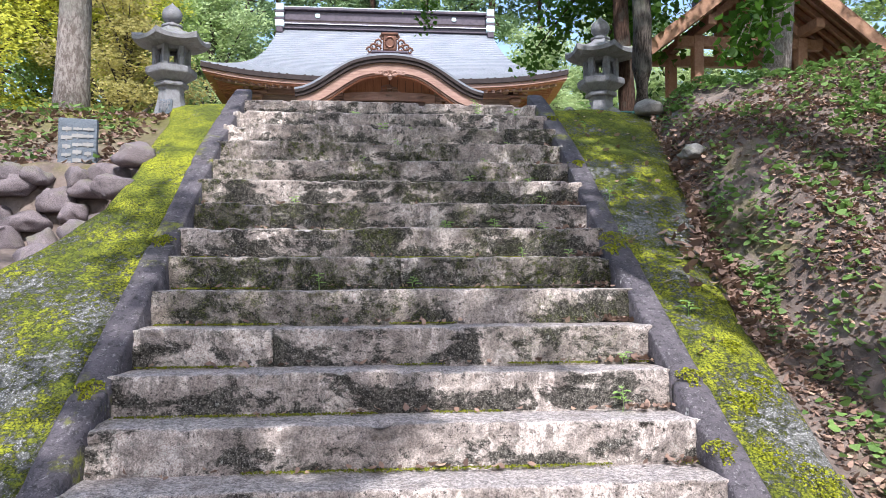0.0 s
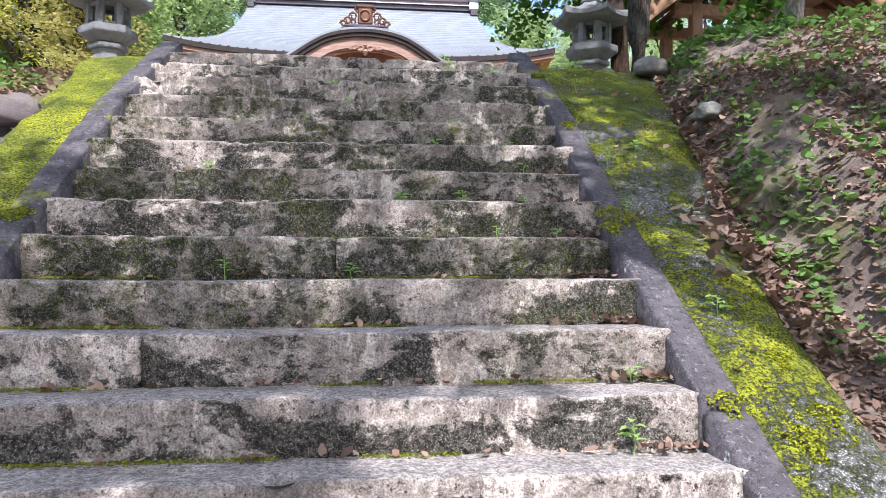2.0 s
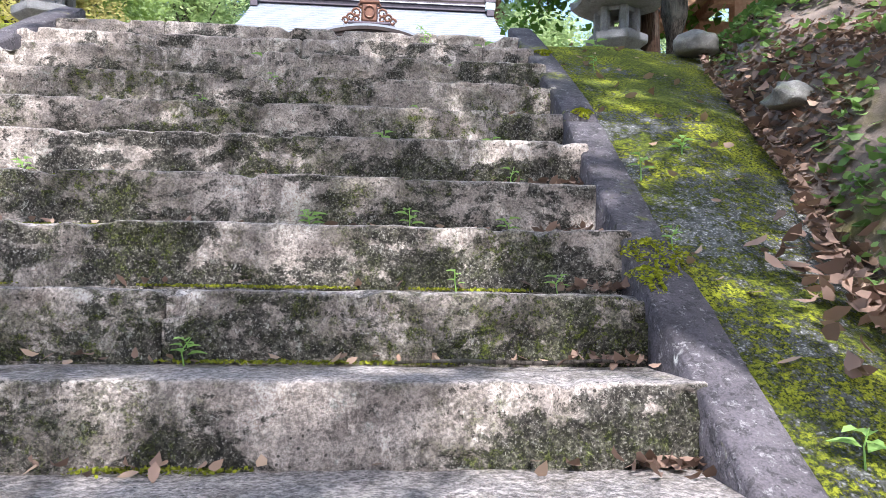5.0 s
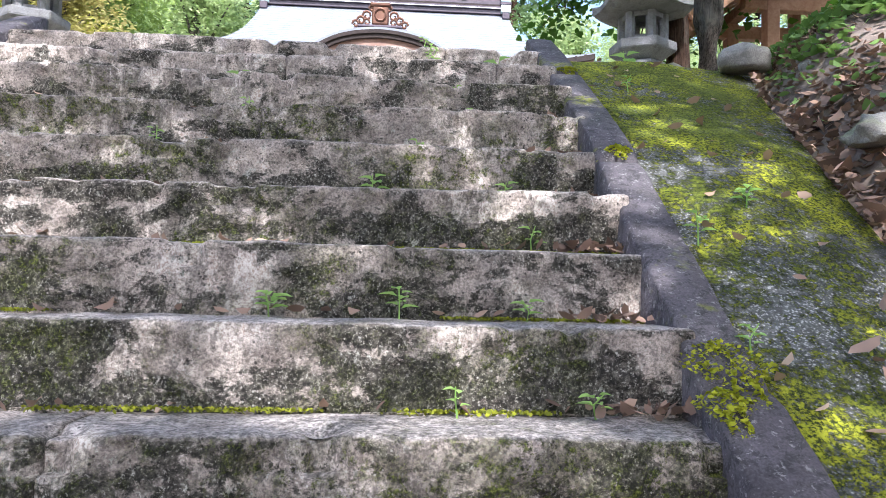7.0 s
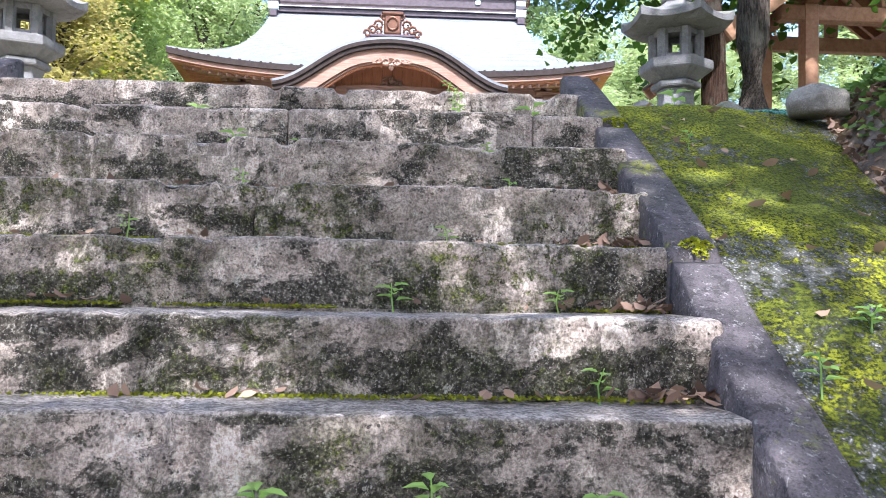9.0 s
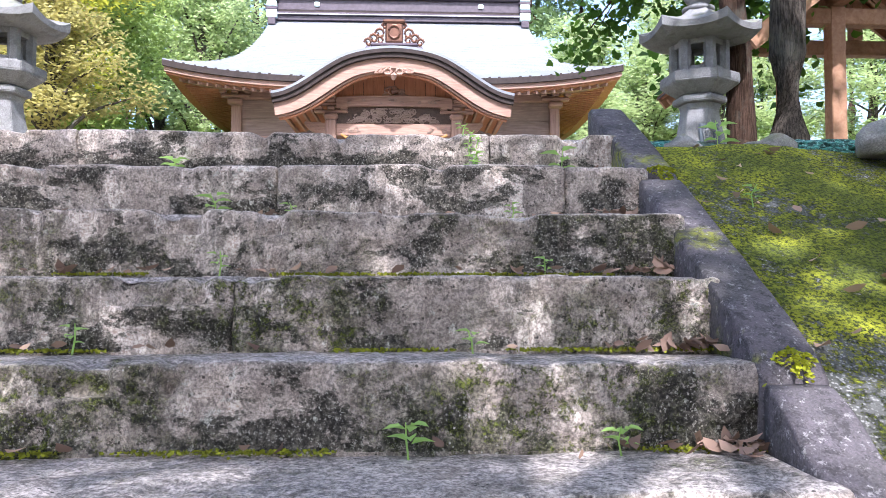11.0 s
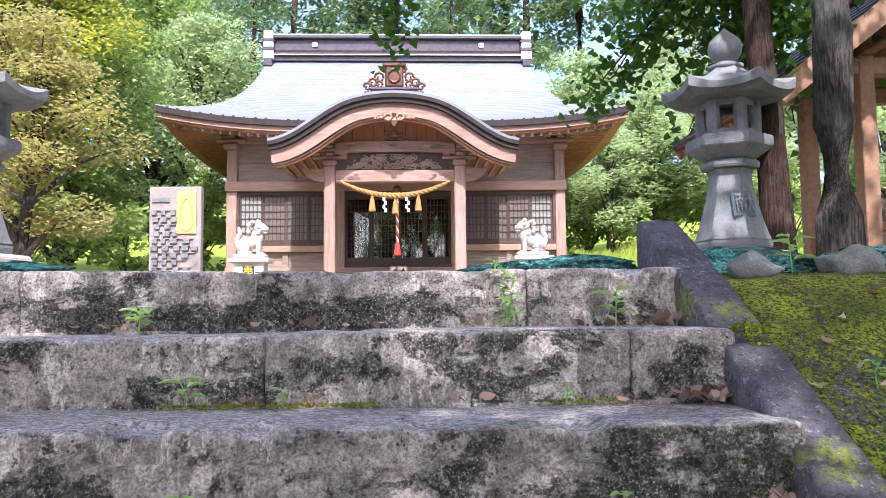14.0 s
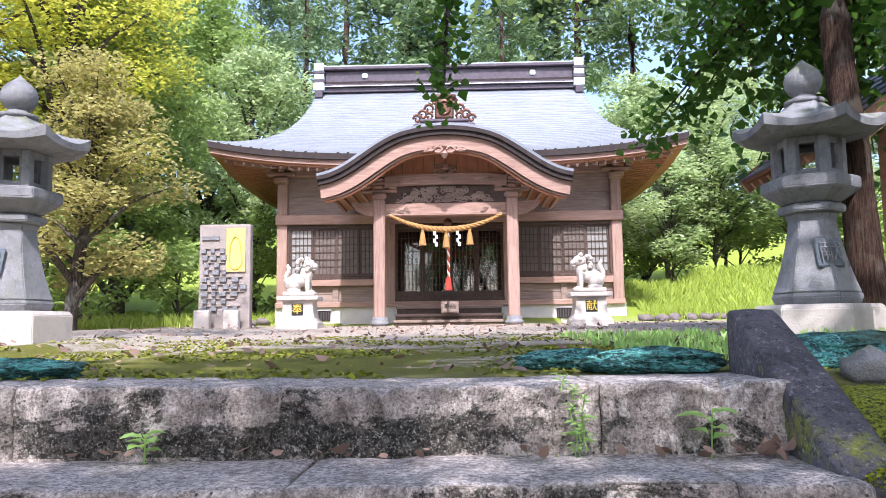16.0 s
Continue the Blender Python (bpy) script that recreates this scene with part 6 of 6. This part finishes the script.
# seedlings on the treads, apron and stair head
SEEDS = [(0.52, 5.40, 0.055, 8), (0.88, 5.40, 0.05, 7), (1.24, 5.40, 0.05, 6), (0.78, 6.02, 0.05, 6), (1.27, 6.02, 0.05, 6), (0.25, 4.78, 0.05, 8), (-0.35, 4.78, 0.05, 6),
         (0.08, 7.0, 0.06, 6), (0.35, 7.0, 0.035, 5), (1.15, 7.0, 0.035, 6), (1.35, 5.06, 0.045, 6), (1.02, 5.06, 0.035, 5), (1.3, 5.66, 0.04, 5), (0.2, 6.6, 0.045, 5), (1.2, 6.6, 0.04, 5),
         (1.27, 3.75, 0.06, 8), (1.38, 4.06, 0.05, 6), (-0.1, 6.3, 0.04, 5), (0.95, 6.3, 0.04, 5), (-0.2, 7.42, 0.065, 9), (1.05, 7.43, 0.06, 6), (1.42, 7.43, 0.075, 6), (-0.6, 5.66, 0.045, 6),
         (1.86, 4.28, 0.065, 5), (2.05, 5.75, 0.06, 8), (1.80, 5.55, 0.05, 5), (2.0, 6.9, 0.04, 5), (1.75, 5.1, 0.045, 5), (2.3, 7.9, 0.09, 7), (3.1, 7.9, 0.09, 7)]
for i, (x, y, s, n) in enumerate(SEEDS):
    weed(x, y - 0.03, 400 + i, s * 0.95, n, s * q.uniform(1.2, 2.2))
# a leafier weed climbing the joint of the top step
for i in range(8):
    weed(1.03 + q.gauss(0, 0.04), 7.40 - 0.01 * (i % 3), 450 + i, 0.028, 5, 0.04, 2.87 + 0.028 * i, "small round-leaved creeper growing in a step joint")

# moss and debris lines where the treads meet the risers
lines = []
for i, e in enumerate(EDGE[1:], 1):
    for _ in range(2200):
        x = q.uniform(XL + 0.02, XR + flare(e))
        if noise.noise(Vector((x * 1.6, i * 3.7, 0))) > 0.08 * q.random():
            lines.append((x, e - abs(q.gauss(0, 0.022)) - 0.006, q.uniform(0, 1)))
litter("moss_line", "bright yellow-green moss tufts in the angles of stone steps", lines, 0.012, M["tuft"], 311, 0.003, 1.2, 0.6)
moss = []
for i in range(260):
    e = q.choice(EDGE[1:])
    moss.append((q.uniform(XL, XR), e - abs(q.gauss(0, 0.03)) - 0.01, q.uniform(0, 0.6)))
    y = q.choice(EDGE[1:]) - abs(q.gauss(0, 0.05)) - 0.01
    moss.append((XR + flare(y) - abs(q.gauss(0, 0.13)), y, q.uniform(0, 0.8)))
litter("fallen_leaves", "curled brown leaves lying on the stone treads", moss, 0.05, M["dead"], 312, tilt=0.6)
litter("fallen_leaves", "pale tan leaves lying on the stone treads", [(q.uniform(XL, XR), q.choice(EDGE[1:]) - abs(q.gauss(0, 0.06)) - 0.01, q.uniform(0, 0.6)) for _ in range(130)], 0.045, M["pink"], 313, tilt=0.6)
litter("fallen_leaves", "dry leaves lying on a mossy apron", [(q.uniform(1.75, 2.4), q.uniform(3.2, 7.4), q.uniform(0, 0.4)) for _ in range(60)], 0.06, M["pink"], 314, tilt=0.5)

# green undergrowth on both banks
under = []
while len(under) < 22000:
    x, y = q.uniform(2.3, 7.0), q.uniform(3.0, 9.2)
    if x > bank_x(y) + 0.12 and (q.random() < 0.25 + 0.3 * (y > 6.6) or noise.noise(Vector((x * 1.1, y * 1.1, 9))) > -0.05 + 0.3 * q.random()):
        n = q.randint(4, 9)
        for j in range(n):
            under.append((x + q.gauss(0, 0.05), y + q.gauss(0, 0.05), q.uniform(0, 2.2)))
litter("undergrowth", "low green undergrowth leaves on an earth bank", under, 0.062, M["under"], 321, 0.025, 0.5, 0.6)
under = [(q.uniform(-7, -2.25), q.uniform(6.6, 9.4), q.uniform(0, 2.0)) for _ in range(1500)]
litter("undergrowth", "dark green undergrowth leaves on a shaded bank", [u for u in under if noise.noise(Vector((u[0] * 1.1, u[1] * 1.1, 2))) > -0.1], 0.08, M["under"], 322, 0.03, 0.5, 0.6)


def grass_patch(name, label, x0, x1, y0, y1, count, height, seed, material):
    rs = np.random.RandomState(seed)
    xs, ys = rs.uniform(x0, x1, count), rs.uniform(y0, y1, count)
    verts, faces = [], []
    for x, y in zip(xs, ys):
        z = ground_z(x, y)
        h, a = height * rs.uniform(0.4, 1.2), rs.uniform(0, 6.28)
        dx, dy = 0.012 * math.cos(a), 0.012 * math.sin(a)
        lx, ly = rs.normal(0, 0.35, 2) * h
        k = len(verts)
        verts += [(x - dx, y - dy, z - 0.02), (x + dx, y + dy, z - 0.02), (x + dx * 0.7 + lx * 0.4, y + dy * 0.7 + ly * 0.4, z + h * 0.6), (x + lx, y + ly, z + h)]
        faces += [(k, k + 1, k + 2), (k, k + 2, k + 3)]
    me = bpy.data.meshes.new(name)
    me.from_pydata(verts, [], faces)
    me.materials.append(material)
    return tagged(new(name, me), label, "grass", kind="stuff")


grass_patch("meadow_grass", "sunlit pale green meadow grass on a low mound", 5.0, 15.0, 21.5, 27.5, 16000, 0.28, 5, M["grass"])
grass_patch("meadow_grass", "sunlit green grass beyond the terrace", -13.0, -3.9, 19.0, 25.0, 12000, 0.24, 6, M["grass"])
grass_patch("lawn_grass", "short grass on the shaded terrace edge", 1.6, 7.0, 8.3, 12.5, 5000, 0.07, 7, M["weed"])


# cushions of bright moss at the kerb joints and on the lower apron
def cushion(spots, seed, label):
    r = random.Random(seed)
    pts = []
    for x, y, rad, z in spots:
        for _ in range(int(5200 * rad)):
            a, d = r.uniform(0, 6.28), rad * math.sqrt(r.random())
            px, py = x + d * math.cos(a) * (0.8 + 0.4 * math.sin(3 * a)), y + d * math.sin(a)
            base = slope_z(py) + z
            pts.append((px, py, base + 0.022 * (1 - (d / rad) ** 2) + r.uniform(-0.003, 0.003)))
    me = leaf_mesh("moss_cushions", np.array(pts), 0.014, 0.7, 0.7, seed)
    me.materials.append(M["mosst"])
    return tagged(new("moss_cushions", me), label, "moss", kind="stuff")


cushion([(1.66, 4.97, 0.11, -0.012), (1.60, 4.86, 0.07, -0.012), (1.64, 3.74, 0.07, -0.012), (1.70, 6.02, 0.05, -0.012), (1.74, 7.06, 0.06, -0.012), (1.60, 3.30, 0.08, -0.015), (-1.38, 4.95, 0.08, -0.012), (-1.37, 3.72, 0.07, -0.012)], 501, "yellow-green moss cushions on concrete kerb joints")
cushion([(1.83, 3.30, 0.12, -0.05), (1.98, 3.15, 0.13, -0.05), (1.88, 3.62, 0.08, -0.05), (2.02, 3.72, 0.07, -0.05), (1.80, 2.95, 0.12, -0.05), (2.0, 4.0, 0.06, -0.05)], 502, "yellow-green moss cushions on a concrete apron")

twig = tagged(link_mesh("fallen_twig", tube([(0.82, 4.70, 1.245), (1.0, 4.72, 1.25), (1.22, 4.69, 1.247), (1.40, 4.72, 1.252), (1.52, 4.70, 1.25)], [0.004, 0.006, 0.007, 0.006, 0.003], 6), M["bark"], smooth=True), "thin dark fallen twig lying on a stone tread", "twig")
lone = leaf_mesh("yellow_leaf", np.array([(2.12, 5.62, slope_z(5.62) - 0.02)]), 0.06, 0.2, 0.8, 9, curl=0.2)
lone.materials.append(mat_leaf("yellow_leaf", (0.6, 0.5, 0.06), (0.7, 0.6, 0.1), 0.6, 0.2))
tagged(new("fallen_leaf", lone), "single yellow leaf lying on a mossy apron", "leaf")
# leaves heaped in the corners beside the kerb
heap = []
for i, e in enumerate(EDGE[2:], 2):
    for _ in range(9):
        heap.append((XR + flare(e) - abs(q.gauss(0, 0.10)) - 0.03, e - abs(q.gauss(0, 0.04)) - 0.03, q.uniform(0, 1.0)))
litter("leaf_heap", "red-brown dry leaves heaped in step corners", heap, 0.055, M["dead"], 331, 0.012, 0.9, 0.45)

# fine moss and debris over the trodden terrace
specks = []
while len(specks) < 9000:
    x, y = q.uniform(-4.0, 4.2), q.uniform(7.75, 13.0)
    if noise.noise(Vector((x * 1.2, y * 1.2, 6))) > -0.2 + 0.06 * (y - 8):
        specks.append((x, y, 0.0))
litter("terrace_moss", "low moss on trodden terrace ground", specks, 0.03, M["tuft"], 341, 0.004, 0.35, 0.7)
litter("terrace_grit", "pale grit and leaf scraps on trodden terrace ground", [(q.uniform(-5, 5.5), 8.0 + 11.5 * q.random() ** 0.7, 0.0) for _ in range(5000)], 0.028, M["pink"], 342, 0.004, 0.35, 0.6)
